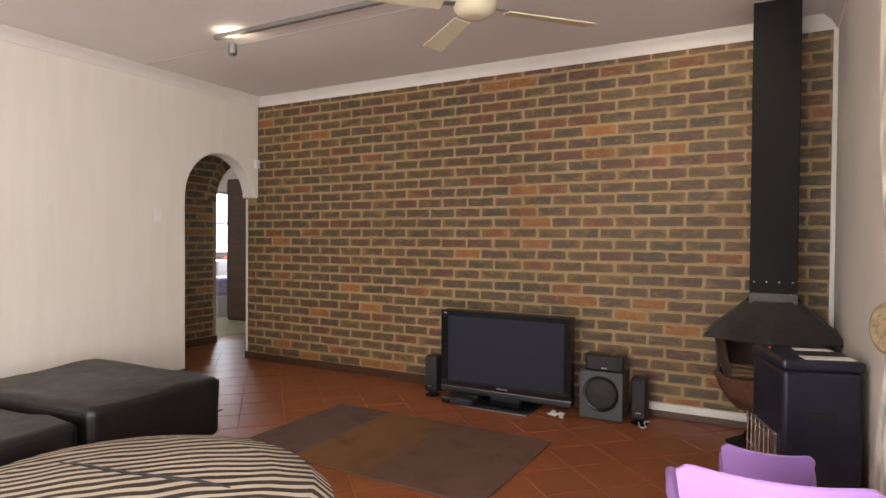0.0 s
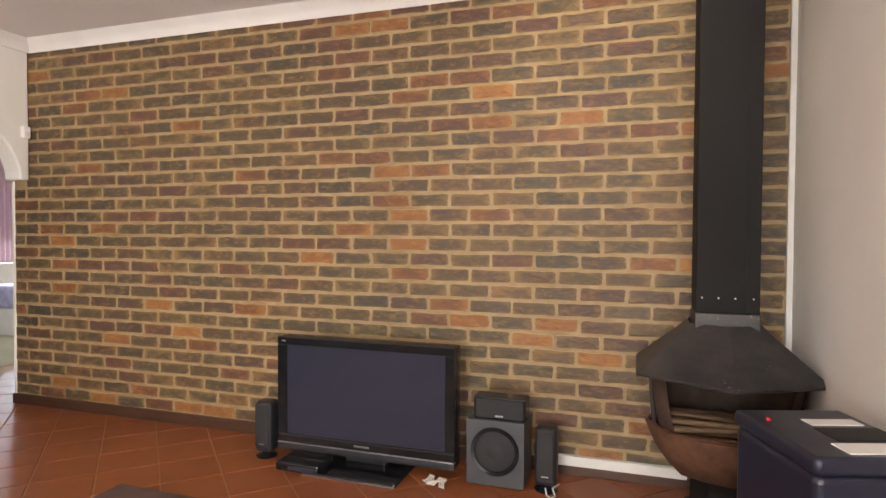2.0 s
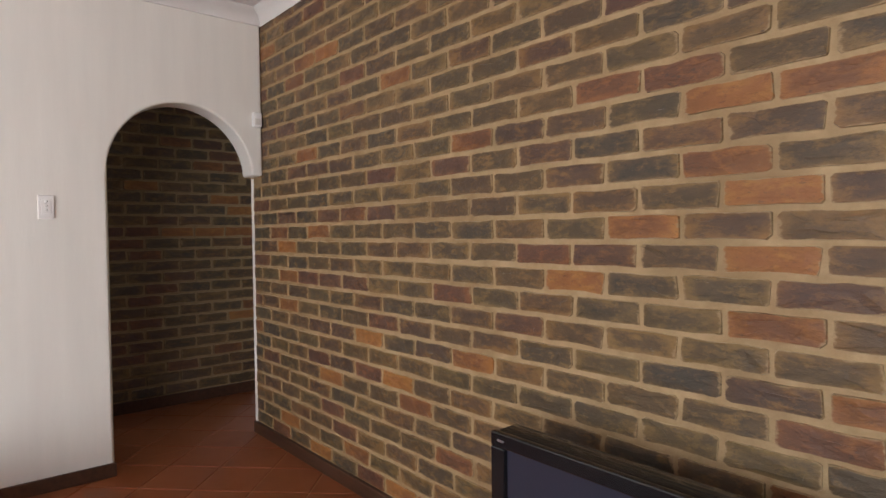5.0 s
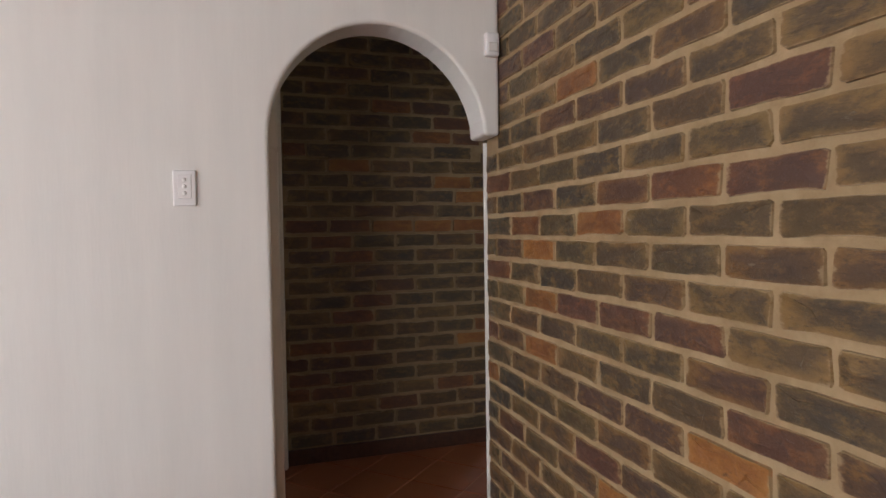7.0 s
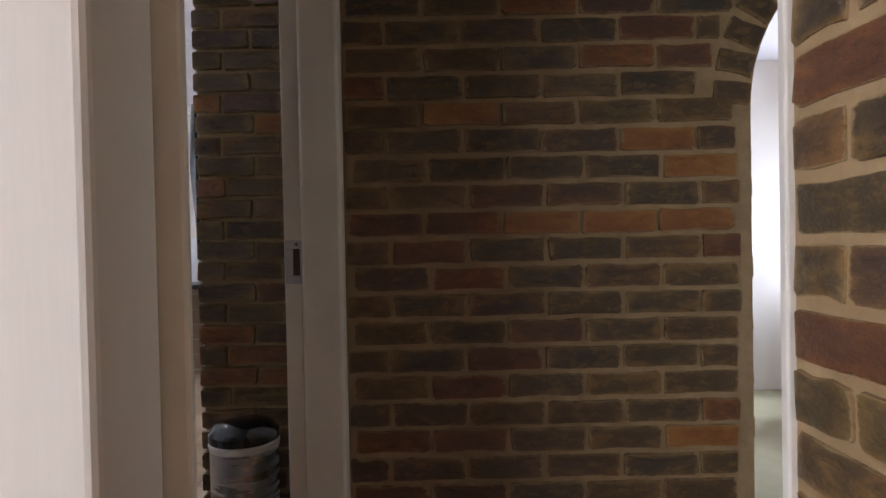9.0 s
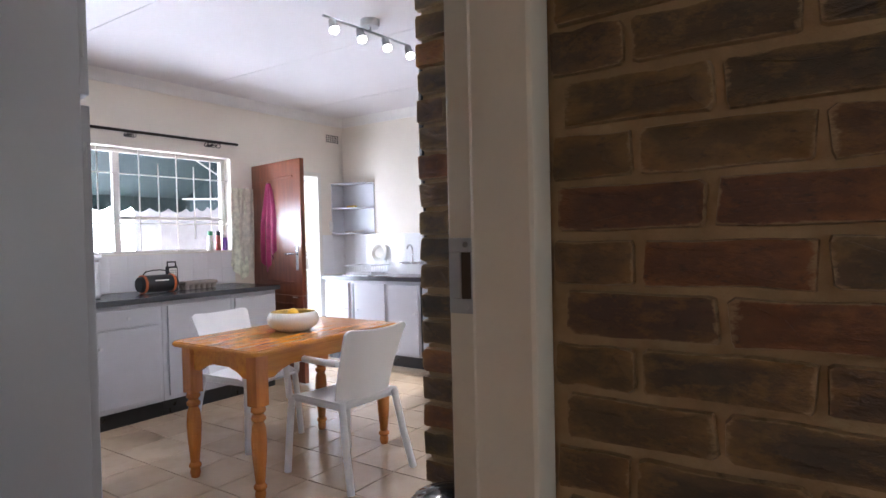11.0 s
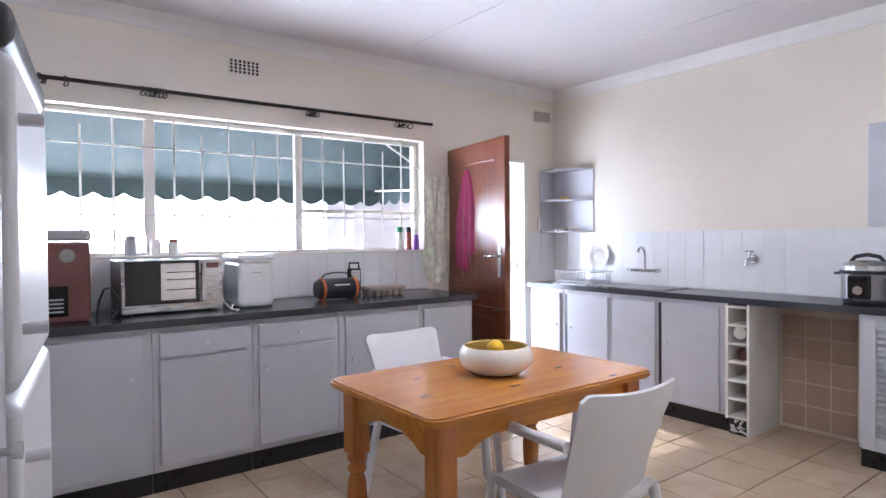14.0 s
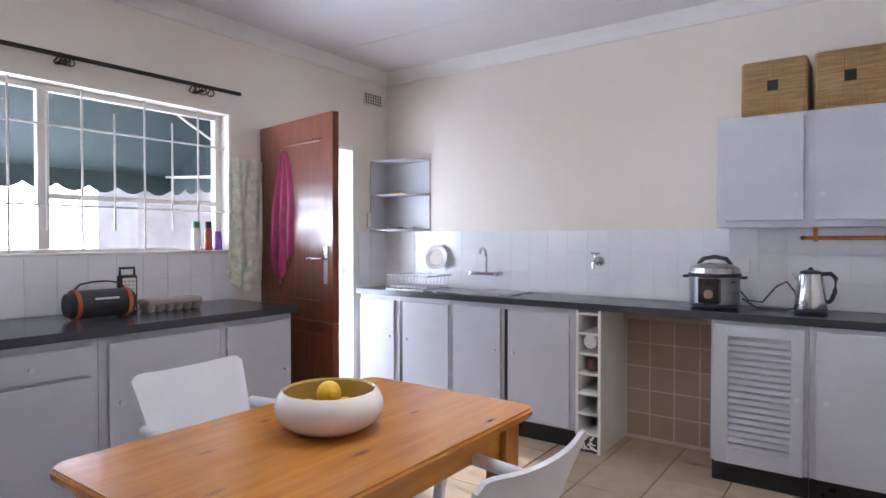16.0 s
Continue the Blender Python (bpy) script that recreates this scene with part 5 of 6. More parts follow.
single("sponge", box(B(), (-0.03, -0.05, 0), (0.03, 0.05, 0.022), 0.006), LEMON, "yellow sponge on the corner shelf", "sponge", (SINK_X + 0.09, -0.66, 1.6465))
single("soap_dish", lathe(B(), [(0.02, 0.0), (0.045, 0.012), (0.05, 0.025), (0.044, 0.022), (0.02, 0.006)], n=20), CERAMIC, "small white soap dish on the corner shelf", "dish", (SINK_X + 0.08, -0.56, 1.3615))
single("scouring_cloth", box(B(), (-0.04, -0.05, 0), (0.04, 0.05, 0.02), 0.008), EGGBOX, "grey scouring cloth on the corner shelf", "cloth", (SINK_X + 0.09, -0.69, 1.3615))
light_switch("light_switch", (-8.86, WIN_Y, 1.44), "cream light switch beside the back door", 180)

upper = thing("wall_cabinet", (SINK_X + 0.32, 1.80, 1.345), "grey-blue painted wall cabinet with plain doors", "cabinet", turn=90)
part("body", box(B(), (0, 0.004, 0), (1.115, 0.318, 0.585), 0.002), CABINET, upper)
for a, b, k in ((0.045, 0.405, 0.375), (0.455, 0.80, 0.49), (0.84, 1.10, 0.87)):
    d = part("door", box(B(), (a, -0.016, 0.035), (b, 0.002, 0.565), 0.003), CABINET, upper)
    knob(d, (k, -0.016, 0.16), (0, -1, 0))
holder = thing("paper_towel_rail", (SINK_X + 0.20, 2.20, 1.29), "wooden rail under the wall cabinet", "towel rail")
part("bar", rod(B(), (0, 0.0, 0), (0, 0.45, 0), 0.010), PINE_LEG, holder)
part("bracket", box(B(), (-0.012, 0.04, -0.02), (0.012, 0.06, 0.054), 0.003), PINE_LEG, holder)
part("finial", lathe(B(), [(0.004, -0.012), (0.016, 0.0), (0.004, 0.012)], (0, -0.006, 0), 12), DARK_WOOD, holder)


def basket(at, label):
    b = thing("storage_basket", at, label, "basket", "seagrass baskets on the wall cabinet")
    part("weave", box(B(), (-0.28, 0, 0), (0.0, 0.305, 0.29), 0.018, 3), SEAGRASS, b)
    bm = B()
    for k in range(24):
        z = 0.012 + 0.0115 * k
        inset = min(z, 0.29 - z) * 0.95
        rod(bm, (0.002, 0.012, z), (0.002, 0.012 + max(0.02, inset), z), 0.005, n=6)
        rod(bm, (0.002, 0.293, z), (0.002, 0.293 - max(0.02, inset), z), 0.005, n=6)
        y = 0.018 + 0.0115 * k
        inset = min(y, 0.305 - y) * 0.9
        rod(bm, (0.003, y, 0.010), (0.003, y, 0.010 + max(0.02, inset)), 0.005, n=6)
        rod(bm, (0.003, y, 0.280), (0.003, y, 0.280 - max(0.02, inset)), 0.005, n=6)
    tagged(part("plaited_strand", bm, SEAGRASS, b), kind="stuff")
    # Black block on the weave, in place of the shade in a real hole.
    part("handle_hole", box(B(), (0.004, 0.125, 0.125), (0.011, 0.175, 0.180), 0.002), HOLE_SHADE, b, "black square block painted as the shade in the handle hole")
    return b


first = basket((SINK_X + 0.30, 1.91, 1.9315), "square woven seagrass basket on top of the wall cabinet")
copy_thing(first, pose(SINK_X + 0.30, 2.245, 1.9315))
copy_thing(first, pose(SINK_X + 0.30, 2.58, 1.9315))


# ---- kitchen: table and chairs ----
table = thing("kitchen_table", (-6.365, 1.285, 0), "varnished knotty pine kitchen table with turned legs", "table")
top = box(B(), (-0.565, -0.355, 0.728), (0.565, 0.355, 0.758))
corners = [e for e in top.edges if abs(e.verts[0].co.z - e.verts[1].co.z) > 0.02]
bmesh.ops.bevel(top, geom=corners, offset=0.055, segments=6, affect="EDGES", profile=0.5)
bmesh.ops.bevel(top, geom=[e for e in top.edges if abs(e.verts[0].co.z - e.verts[1].co.z) < 0.001], offset=0.008, segments=3, affect="EDGES")
part("tabletop", top, PINE, table)
LEGPROF = [(0.020, 0.0), (0.024, 0.010), (0.028, 0.030), (0.024, 0.050), (0.033, 0.062), (0.033, 0.072), (0.023, 0.085), (0.025, 0.10), (0.036, 0.22), (0.039, 0.30), (0.034, 0.365),
           (0.025, 0.39), (0.036, 0.402), (0.036, 0.416), (0.024, 0.43), (0.037, 0.444), (0.037, 0.458), (0.028, 0.47)]
for x in (-0.475, 0.475):
    for y in (-0.275, 0.275):
        leg = lathe(B(), LEGPROF, (x, y, 0), 22)
        box(leg, (x - 0.038, y - 0.038, 0.47), (x + 0.038, y + 0.038, 0.727), 0.004)
        part("leg", leg, PINE_LEG, table)


def apron(length):
    pts = [(-length, 0.727), (-length, 0.60), (-length + 0.05, 0.598), (-length + 0.10, 0.625), (-length + 0.17, 0.645), (length - 0.17, 0.645), (length - 0.10, 0.625), (length - 0.05, 0.598), (length, 0.60), (length, 0.727)]
    return pts


for y in (-0.29, 0.27):
    part("apron", prism(B(), apron(0.436), lambda u, v, d, y=y: (u, y + d, v), 0.02), PINE, table)
for x in (-0.49, 0.47):
    part("apron", prism(B(), apron(0.236), lambda u, v, d, x=x: (x + d, u, v), 0.02), PINE, table)
bowl = thing("fruit_bowl", (-6.383, 1.272, 0.7585), "rounded cream ceramic bowl glazed mustard inside", "bowl")
part("outside", lathe(B(), [(0.07, 0), (0.10, 0.006), (0.136, 0.030), (0.150, 0.060), (0.147, 0.085), (0.134, 0.108), (0.127, 0.112)], n=48, close=False), CERAMIC, bowl)
part("inside", lathe(B(), [(0.1272, 0.1122), (0.123, 0.106), (0.132, 0.080), (0.127, 0.045), (0.09, 0.018), (0.004, 0.012)], n=48, close=False), OLIVE_GLAZE, bowl, "mustard glazed inside")
for at, turn in (((-6.34, 1.235, 0.808), 20), ((-6.42, 1.295, 0.806), 100), ((-6.39, 1.262, 0.853), 60)):
    fruit = B()
    lathe(fruit, [(0.004, -0.043), (0.012, -0.038), (0.030, -0.022), (0.035, 0.0), (0.030, 0.022), (0.012, 0.038), (0.006, 0.046)], n=20)
    bmesh.ops.rotate(fruit, verts=fruit.verts, matrix=Matrix.Rotation(radians(80), 3, "Y"))
    single("lemon", fruit, LEMON, "bright yellow lemon in the bowl", "lemon", at, "lemons in the bowl", turn)
armchair("plastic_armchair", (-6.415, 1.635, 0), 176, WHITE_PLASTIC, "white moulded plastic armchair drawn up to the pine table", "white kitchen chairs")
armchair("plastic_armchair", (-6.475, 0.735, 0), 4, WHITE_PLASTIC, "white moulded plastic armchair on the window side of the table", "white kitchen chairs")

# ---- kitchen: appliances and small things ----
def microwave(at):
    m = thing("microwave", at, "stainless steel microwave oven with a mirror door", "microwave", turn=180)
    part("case", box(B(), (0, 0.006, 0.012), (0.52, 0.36, 0.295), 0.006), BLACK_MATT, m)
    part("front", box(B(), (0, -0.014, 0.012), (0.52, 0.005, 0.295), 0.004), STEEL, m)
    part("door_glass", box(B(), (0.015, -0.019, 0.055), (0.39, -0.0145, 0.29), 0.002), BLACK_GLOSS, m)
    # Added chrome pane and black lines draw the bright striped reflection on the glass.
    part("mirror_pane", box(B(), (0.19, -0.022, 0.075), (0.37, -0.0195, 0.275), 0.001), CHROME, m)
    for z in (0.13, 0.185, 0.225):
        part("mirror_line", box(B(), (0.22, -0.0235, z), (0.37, -0.0215, z + 0.004)), BLACK_MATT, m)
    part("handle", box(B(), (0.398, -0.045, 0.06), (0.415, -0.0185, 0.28), 0.004), CHROME, m)
    part("dial", rod(B(), (0.465, -0.014, 0.085), (0.465, -0.034, 0.085), 0.022), CHROME, m)
    for k in range(3):
        part("button_row", box(B(), (0.435, -0.017, 0.135 + 0.03 * k), (0.495, -0.0145, 0.145 + 0.03 * k), 0.001), SATIN, m)
    part("clock_display", box(B(), (0.43, -0.017, 0.245), (0.498, -0.0145, 0.275), 0.001), MAROON, m)
    for x in (0.05, 0.47):
        for y in (0.04, 0.32):
            part("foot", rod(B(), (x, y, 0), (x, y, 0.0125), 0.014), BLACK_MATT, m)
    return m


microwave((-5.30, -0.46, 0.9005))


def bread_maker(at):
    b = thing("bread_maker", at, "white plastic bread maker with a lid", "appliance", turn=180)
    part("body", box(B(), (0, 0, 0.006), (0.21, 0.30, 0.275), 0.030, 4), WHITE_PLASTIC, b)
    part("lid", box(B(), (-0.006, -0.004, 0.279), (0.216, 0.304, 0.315), 0.014, 3), WHITE_PLASTIC, b)
    part("vent_band", box(B(), (0.02, -0.006, 0.268), (0.19, 0.01, 0.281), 0.003), SATIN, b)
    part("maker_mark", box(B(), (0.08, -0.002, 0.205), (0.13, 0.001, 0.213)), SATIN, b)
    part("base", box(B(), (0.01, 0.01, 0), (0.20, 0.29, 0.007)), BLACK_MATT, b)
    return b


bread_maker((-5.90, -0.40, 0.9005))


def coffee_machine(at):
    c = thing("coffee_machine", at, "maroon and grey coffee machine", "coffee machine", turn=180)
    part("body", box(B(), (0, 0, 0), (0.30, 0.36, 0.40), 0.018, 3), MAROON, c)
    part("drip_area", box(B(), (0.03, -0.008, 0.03), (0.20, 0.001, 0.18), 0.006), BLACK_GLOSS, c)
    part("top", box(B(), (-0.005, 0.0, 0.402), (0.305, 0.36, 0.46), 0.016, 3), SATIN, c)
    part("gauge", rod(B(), (0.20, -0.006, 0.33), (0.20, 0.002, 0.33), 0.035), CHROME, c)
    for k in range(4):
        part("grille", box(B(), (0.05, -0.012, 0.05 + 0.02 * k), (0.18, -0.008, 0.058 + 0.02 * k)), SATIN, c)
    return c


coffee_machine((-4.86, -0.42, 0.9005))
single("appliance_cable", tube(B(), [(-5.19, -0.5, 0.905), (-5.20, -0.47, 0.99), (-5.22, -0.46, 1.05), (-5.25, -0.46, 1.06), (-5.285, -0.455, 1.0), (-5.28, -0.45, 0.93), (-5.25, -0.42, 0.906)], 0.006, 6), BLACK_MATT, "looped black appliance cable on the worktop", "cable")
single("charger_cable", tube(B(), [(-5.83, -0.45, 0.94), (-5.85, -0.38, 0.906), (-5.88, -0.35, 0.905), (-5.86, -0.32, 0.905), (-5.84, -0.36, 0.912), (-5.87, -0.42, 0.93)], 0.005, 6), TRIM, "coiled white cable beside the microwave", "cable")


def radio(at):
    r = thing("bluetooth_speaker", at, "black barrel speaker with orange ends", "speaker", turn=180)
    part("barrel", rod(B(), (-0.11, 0, 0.072), (0.11, 0, 0.072), 0.068, n=28), BLACK_MATT, r)
    for s in (-1, 1):
        part("end_ring", rod(B(), (s * 0.108, 0, 0.072), (s * 0.126, 0, 0.072), 0.072, n=28), ORANGE, r)
        part("end_cap", rod(B(), (s * 0.126, 0, 0.072), (s * 0.150, 0, 0.072), 0.064, 0.055, 28), BLACK_MATT, r)
    part("carry_strap", tube(B(), [(-0.115, 0, 0.143), (-0.09, 0, 0.168), (-0.03, 0, 0.178), (0.03, 0, 0.178), (0.09, 0, 0.168), (0.115, 0, 0.143)], 0.005, 6), BLACK_MATT, r)
    part("maker_mark", box(B(), (-0.05, -0.067, 0.095), (0.06, -0.060, 0.104)), PAPER, r)
    return r


radio((-6.60, -0.55, 0.9005))
lamp = thing("rechargeable_lamp", (-6.755, -0.60, 0.9005), "upright rechargeable lamp with rows of white diodes", "lamp", turn=180)
part("case", box(B(), (-0.045, -0.02, 0), (0.045, 0.02, 0.20), 0.008), BLACK_MATT, lamp)
part("carry_handle", tube(B(), [(-0.036, 0, 0.20), (-0.036, 0, 0.235), (0.036, 0, 0.235), (0.036, 0, 0.20)], 0.007, 8), BLACK_MATT, lamp)
part("reflector", box(B(), (-0.033, -0.023, 0.02), (0.033, -0.0195, 0.185), 0.002), SWITCH_WHITE, lamp)
for i in range(3):
    for j in range(8):
        part("diode", box(B(), (-0.027 + 0.02 * i, -0.0255, 0.030 + 0.019 * j), (-0.014 + 0.02 * i, -0.0225, 0.039 + 0.019 * j), 0.001), SATIN, lamp)
eggs = thing("egg_tray", (-6.98, -0.585, 0.9005), "closed grey pulp egg box on the worktop", "egg box", turn=180)
part("lid", box(B(), (-0.155, -0.06, 0.036), (0.155, 0.06, 0.068), 0.012, 2), EGGBOX, eggs)
for i in range(6):
    for j in range(2):
        cup = B()
        lathe(cup, [(0.012, 0.0), (0.020, 0.008), (0.027, 0.037)], (-0.128 + 0.051 * i, -0.029 + 0.058 * j, 0), 12)
        part("cup", cup, EGGBOX, eggs)


def can(name, at, r, h, body, cap, label):
    c = thing(name, at, label, "bottle", "bottles on the window sill")
    part("body", lathe(B(), [(r * 0.9, 0), (r, 0.006), (r, h * 0.72), (r * 0.85, h * 0.78)], n=18), body, c)
    part("cap", lathe(B(), [(r * 0.86, h * 0.781), (r * 0.86, h * 0.97), (r * 0.7, h)], n=18), cap, c)
    return c


SILL = WZ0 + 0.0125
can("spray_can", (-7.33, WIN_Y - 0.04, SILL), 0.028, 0.18, PAPER, GREEN_CAP, "aerosol can with a green cap on the window sill")
can("spray_can", (-7.41, WIN_Y - 0.03, SILL), 0.024, 0.18, RED_CAN, BLACK_MATT, "red aerosol can with a black cap on the window sill")
can("soap_bottle", (-7.475, WIN_Y - 0.03, SILL), 0.026, 0.12, VIOLET, VIOLET, "violet soap bottle on the window sill")
can("jar", (-5.66, WIN_Y - 0.04, SILL), 0.03, 0.10, PAPER, RED_CAN, "white jar with a red band on the window sill")
can("jar", (-5.56, WIN_Y - 0.04, SILL), 0.03, 0.10, CERAMIC, PAPER, "white jar on the window sill")
can("jar", (-5.42, WIN_Y - 0.04, SILL), 0.035, 0.12, KNOB, SATIN, "grey tin on the window sill")


def cooker(at):
    c = thing("pressure_cooker", at, "steel electric pressure cooker with a black control panel", "cooker", turn=90)
    part("base", lathe(B(), [(0.11, 0), (0.125, 0.012), (0.125, 0.022)], n=36), BLACK_MATT, c)
    part("body", lathe(B(), [(0.1255, 0.0225), (0.13, 0.03), (0.13, 0.175)], n=40), DARK_STEEL, c)
    part("rim", lathe(B(), [(0.134, 0.1755), (0.138, 0.185), (0.134, 0.195)], n=40), BLACK_MATT, c)
    part("lid", lathe(B(), [(0.130, 0.1955), (0.128, 0.222), (0.10, 0.24), (0.05, 0.25), (0.01, 0.252)], n=40), STEEL, c)
    part("lid_handle", tube(B(), [(-0.085, 0, 0.24), (-0.06, 0, 0.272), (0, 0, 0.284), (0.06, 0, 0.272), (0.085, 0, 0.24)], 0.012, 8), BLACK_MATT, c)
    for s in (-1, 1):
        part("side_handle", box(B(), (s * 0.13, -0.03, 0.165), (s * 0.165, 0.03, 0.18), 0.005), BLACK_MATT, c)
    panel = part("control_panel", box(B(), (-0.056, -0.143, 0.035), (0.056, -0.106, 0.168), 0.008), BLACK_GLOSS, c)
    part("dial", rod(B(), (0, -0.141, 0.085), (0, -0.154, 0.085), 0.025), CHROME, panel)
    part("display", box(B(), (-0.03, -0.143, 0.135), (0.03, -0.1405, 0.15)), SATIN, panel)
    return c


cooker((SINK_X + 0.245, 1.775, 0.9005))


def kettle(at):
    k = thing("kettle", at, "polished steel cordless kettle with a black handle", "kettle")
    part("power_base", lathe(B(), [(0.075, 0), (0.078, 0.008), (0.07, 0.018)], n=28), BLACK_MATT, k)
    part("body", lathe(B(), [(0.072, 0.019), (0.075, 0.03), (0.068, 0.10), (0.055, 0.19), (0.052, 0.205)], n=32), CHROME, k)
    part("lid", lathe(B(), [(0.052, 0.2055), (0.045, 0.218), (0.012, 0.226), (0.010, 0.236), (0.002, 0.238)], n=28), BLACK_MATT, k)
    part("handle", tube(B(), [(0, 0.048, 0.205), (0, 0.085, 0.208), (0, 0.108, 0.185), (0, 0.105, 0.12), (0, 0.09, 0.075), (0, 0.072, 0.06)], 0.011, 8), BLACK_MATT, k)
    part("spout", prism(B(), [(-0.05, 0.20), (-0.082, 0.205), (-0.06, 0.165)], lambda u, v, d: (-0.015 + d, u, v), 0.03), CHROME, k)
    return k


kettle((SINK_X + 0.255, 2.235, 0.9005))
single("kettle_cable", tube(B(), [(SINK_X + 0.13, 1.88, 1.00), (SINK_X + 0.14, 1.93, 0.94), (SINK_X + 0.14, 2.0, 0.935), (SINK_X + 0.10, 2.06, 1.02), (SINK_X + 0.08, 2.11, 1.05), (SINK_X + 0.10, 2.15, 1.0), (SINK_X + 0.16, 2.17, 0.92), (SINK_X + 0.2, 2.12, 0.906), (SINK_X + 0.18, 1.98, 0.906), (SINK_X + 0.15, 1.9, 0.95)], 0.005, 6), BLACK_MATT, "looped black power cable between cooker and kettle", "cable")
sock = thing("wall_socket", (SINK_X + 0.0115, 1.86, 1.13), "pale double wall socket above the worktop", "socket", turn=90)
part("plate", box(B(), (-0.06, -0.010, -0.035), (0.06, 0, 0.035), 0.004), SWITCH_WHITE, sock)

# ---- kitchen: tall cupboard, fridge, bin, ceiling light ----
tall = thing("tall_cupboard", (-4.70, 2.50, 0), "tall grey painted pantry cupboard with round knobs", "cupboard", turn=-99)
part("body", box(B(), (0, 0.022, 0.0), (0.56, 0.80, CEIL_K - 0.004), 0.003), CABINET_SIDE, tall)
for z0, z1, kz in ((0.10, 1.62, 1.00), (1.645, 2.55, 1.80)):
    d = part("door", box(B(), (0.012, 0.0, z0), (0.548, 0.0205, z1), 0.003), CABINET, tall)
    knob(d, (0.50, 0.0, kz), (0, -1, 0))
    for hz in (z0 + 0.12, z1 - 0.12):
        part("hinge", rod(B(), (0.012, 0.012, hz - 0.03), (0.012, 0.012, hz + 0.03), 0.004, n=8), KNOB, d)
fridge = thing("fridge", (-4.805, 1.925, 0), "tall white fridge with a rounded front and grey top", "fridge", turn=-97)
part("body", box(B(), (0, 0.06, 0.04), (0.62, 0.70, 1.62), 0.012), WHITE_PLASTIC, fridge)
for z0, z1 in ((0.05, 1.05), (1.06, 1.60)):
    d = part("door", box(B(), (0.0, 0.0, z0), (0.62, 0.059, z1), 0.022, 4), WHITE_PLASTIC, fridge)
    for hz in (z0 + 0.10, z1 - 0.10):
        part("handle_post", rod(B(), (0.05, 0.002, hz), (0.05, -0.035, hz), 0.011), WHITE_PLASTIC, d)
part("top", box(B(), (0.0, 0.0, 1.605), (0.62, 0.70, 1.68), 0.025, 3), GREY_SPEAKER, fridge, "dark grey rounded top")
for x in (0.06, 0.56):
    part("foot", rod(B(), (x, 0.1, 0), (x, 0.1, 0.041), 0.02), BLACK_MATT, fridge)
bin_ = thing("pedal_bin", (-5.255, 3.14, 0), "steel pedal bin with a black domed lid", "bin")
part("body", lathe(B(), [(0.115, 0.0), (0.118, 0.01), (0.122, 0.545)], n=32), STEEL, bin_)
part("liner", lathe(B(), [(0.124, 0.53), (0.127, 0.55), (0.122, 0.556)], n=32), PAPER, bin_)
part("lid", lathe(B(), [(0.125, 0.557), (0.126, 0.585), (0.10, 0.615), (0.05, 0.63), (0.004, 0.634)], n=32), BLACK_GLOSS, bin_)
part("pedal", box(B(), (0.10, -0.03, 0.01), (0.16, 0.03, 0.022), 0.004), BLACK_MATT, bin_)
apron_bag = thing("hanging_bag", (PIER_X - 0.135, NORTH_Y - 0.013, 1.42), "black bag hanging on the end of the kitchen wall", "bag")


def sack(u, v):
    return Vector((-0.14 + 0.24 * u, -0.012 - 0.060 * math.sin(math.pi * u) ** 0.6 * (0.45 + 0.55 * math.sin(math.pi * min(1.0, 0.15 + v))), 0.42 - 0.62 * v + 0.02 * math.sin(u * 9)))


part("cloth", sheet(B(), sack, 14, 16, 0.012), BLACK_MATT, apron_bag)
part("strap", tube(B(), [(-0.06, -0.01, 0.40), (-0.02, -0.012, 0.52), (0.02, -0.012, 0.40)], 0.006, 6), BLACK_MATT, apron_bag)
part("hook", rod(B(), (-0.02, 0.0, 0.52), (-0.02, -0.03, 0.52), 0.006, n=8), CHROME, apron_bag)

spots = thing("ceiling_spotlights", (-6.86, 1.51, CEIL_K), "ceiling bar with four lit chrome spotlights", "light", turn=-4)
part("bar", rod(B(), (-0.38, 0, -0.075), (0.38, 0, -0.075), 0.008), SATIN, spots)
part("rose", lathe(B(), [(0.055, -0.045), (0.06, -0.035), (0.06, -0.001)], n=28), SATIN, spots)
part("stem", rod(B(), (0, 0, -0.075), (0, 0, -0.03), 0.008), SATIN, spots)
for x in (-0.33, -0.11, 0.11, 0.33):
    h = part("spot_head", rod(B(), (x, 0.02, -0.10), (x + 0.02, 0.06, -0.165), 0.022, 0.030, 18), SATIN, spots)
    part("spot_arm", rod(B(), (x, 0, -0.075), (x, 0.02, -0.105), 0.006, n=8), SATIN, h)
    part("lamp_face", rod(B(), (x + 0.0205, 0.061, -0.1665), (x + 0.021, 0.062, -0.168), 0.027, n=18), LED, h, "lit spotlight face")
area_lamp("spotlight_glow", (-6.75, 1.50, 2.44), (-6.75, 1.30, 0.0), 0.10, 0.10, 12, (1.0, 0.95, 0.88))

# ---- bedroom seen through the brick arch ----
bwin = tagged(new("window_2"), "bright steel-framed bedroom window", kind="structure")
bm = B()
for a, b in (((7.0, 0.95), (7.04, 2.10)), ((7.91, 0.95), (7.95, 2.10)), ((7.04, 0.95), (7.91, 0.99)), ((7.04, 2.06), (7.91, 2.10)), ((7.04, 1.5), (7.91, 1.53)), ((7.45, 0.99), (7.48, 1.5)), ((7.45, 1.53), (7.48, 2.06))):
    box(bm, (-8.02, a[0], a[1]), (-7.98, b[0], b[1]), 0.003)
part("window_frame", bm, WIN_STEEL, bwin)
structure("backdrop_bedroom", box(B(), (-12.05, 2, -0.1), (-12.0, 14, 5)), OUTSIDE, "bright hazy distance")
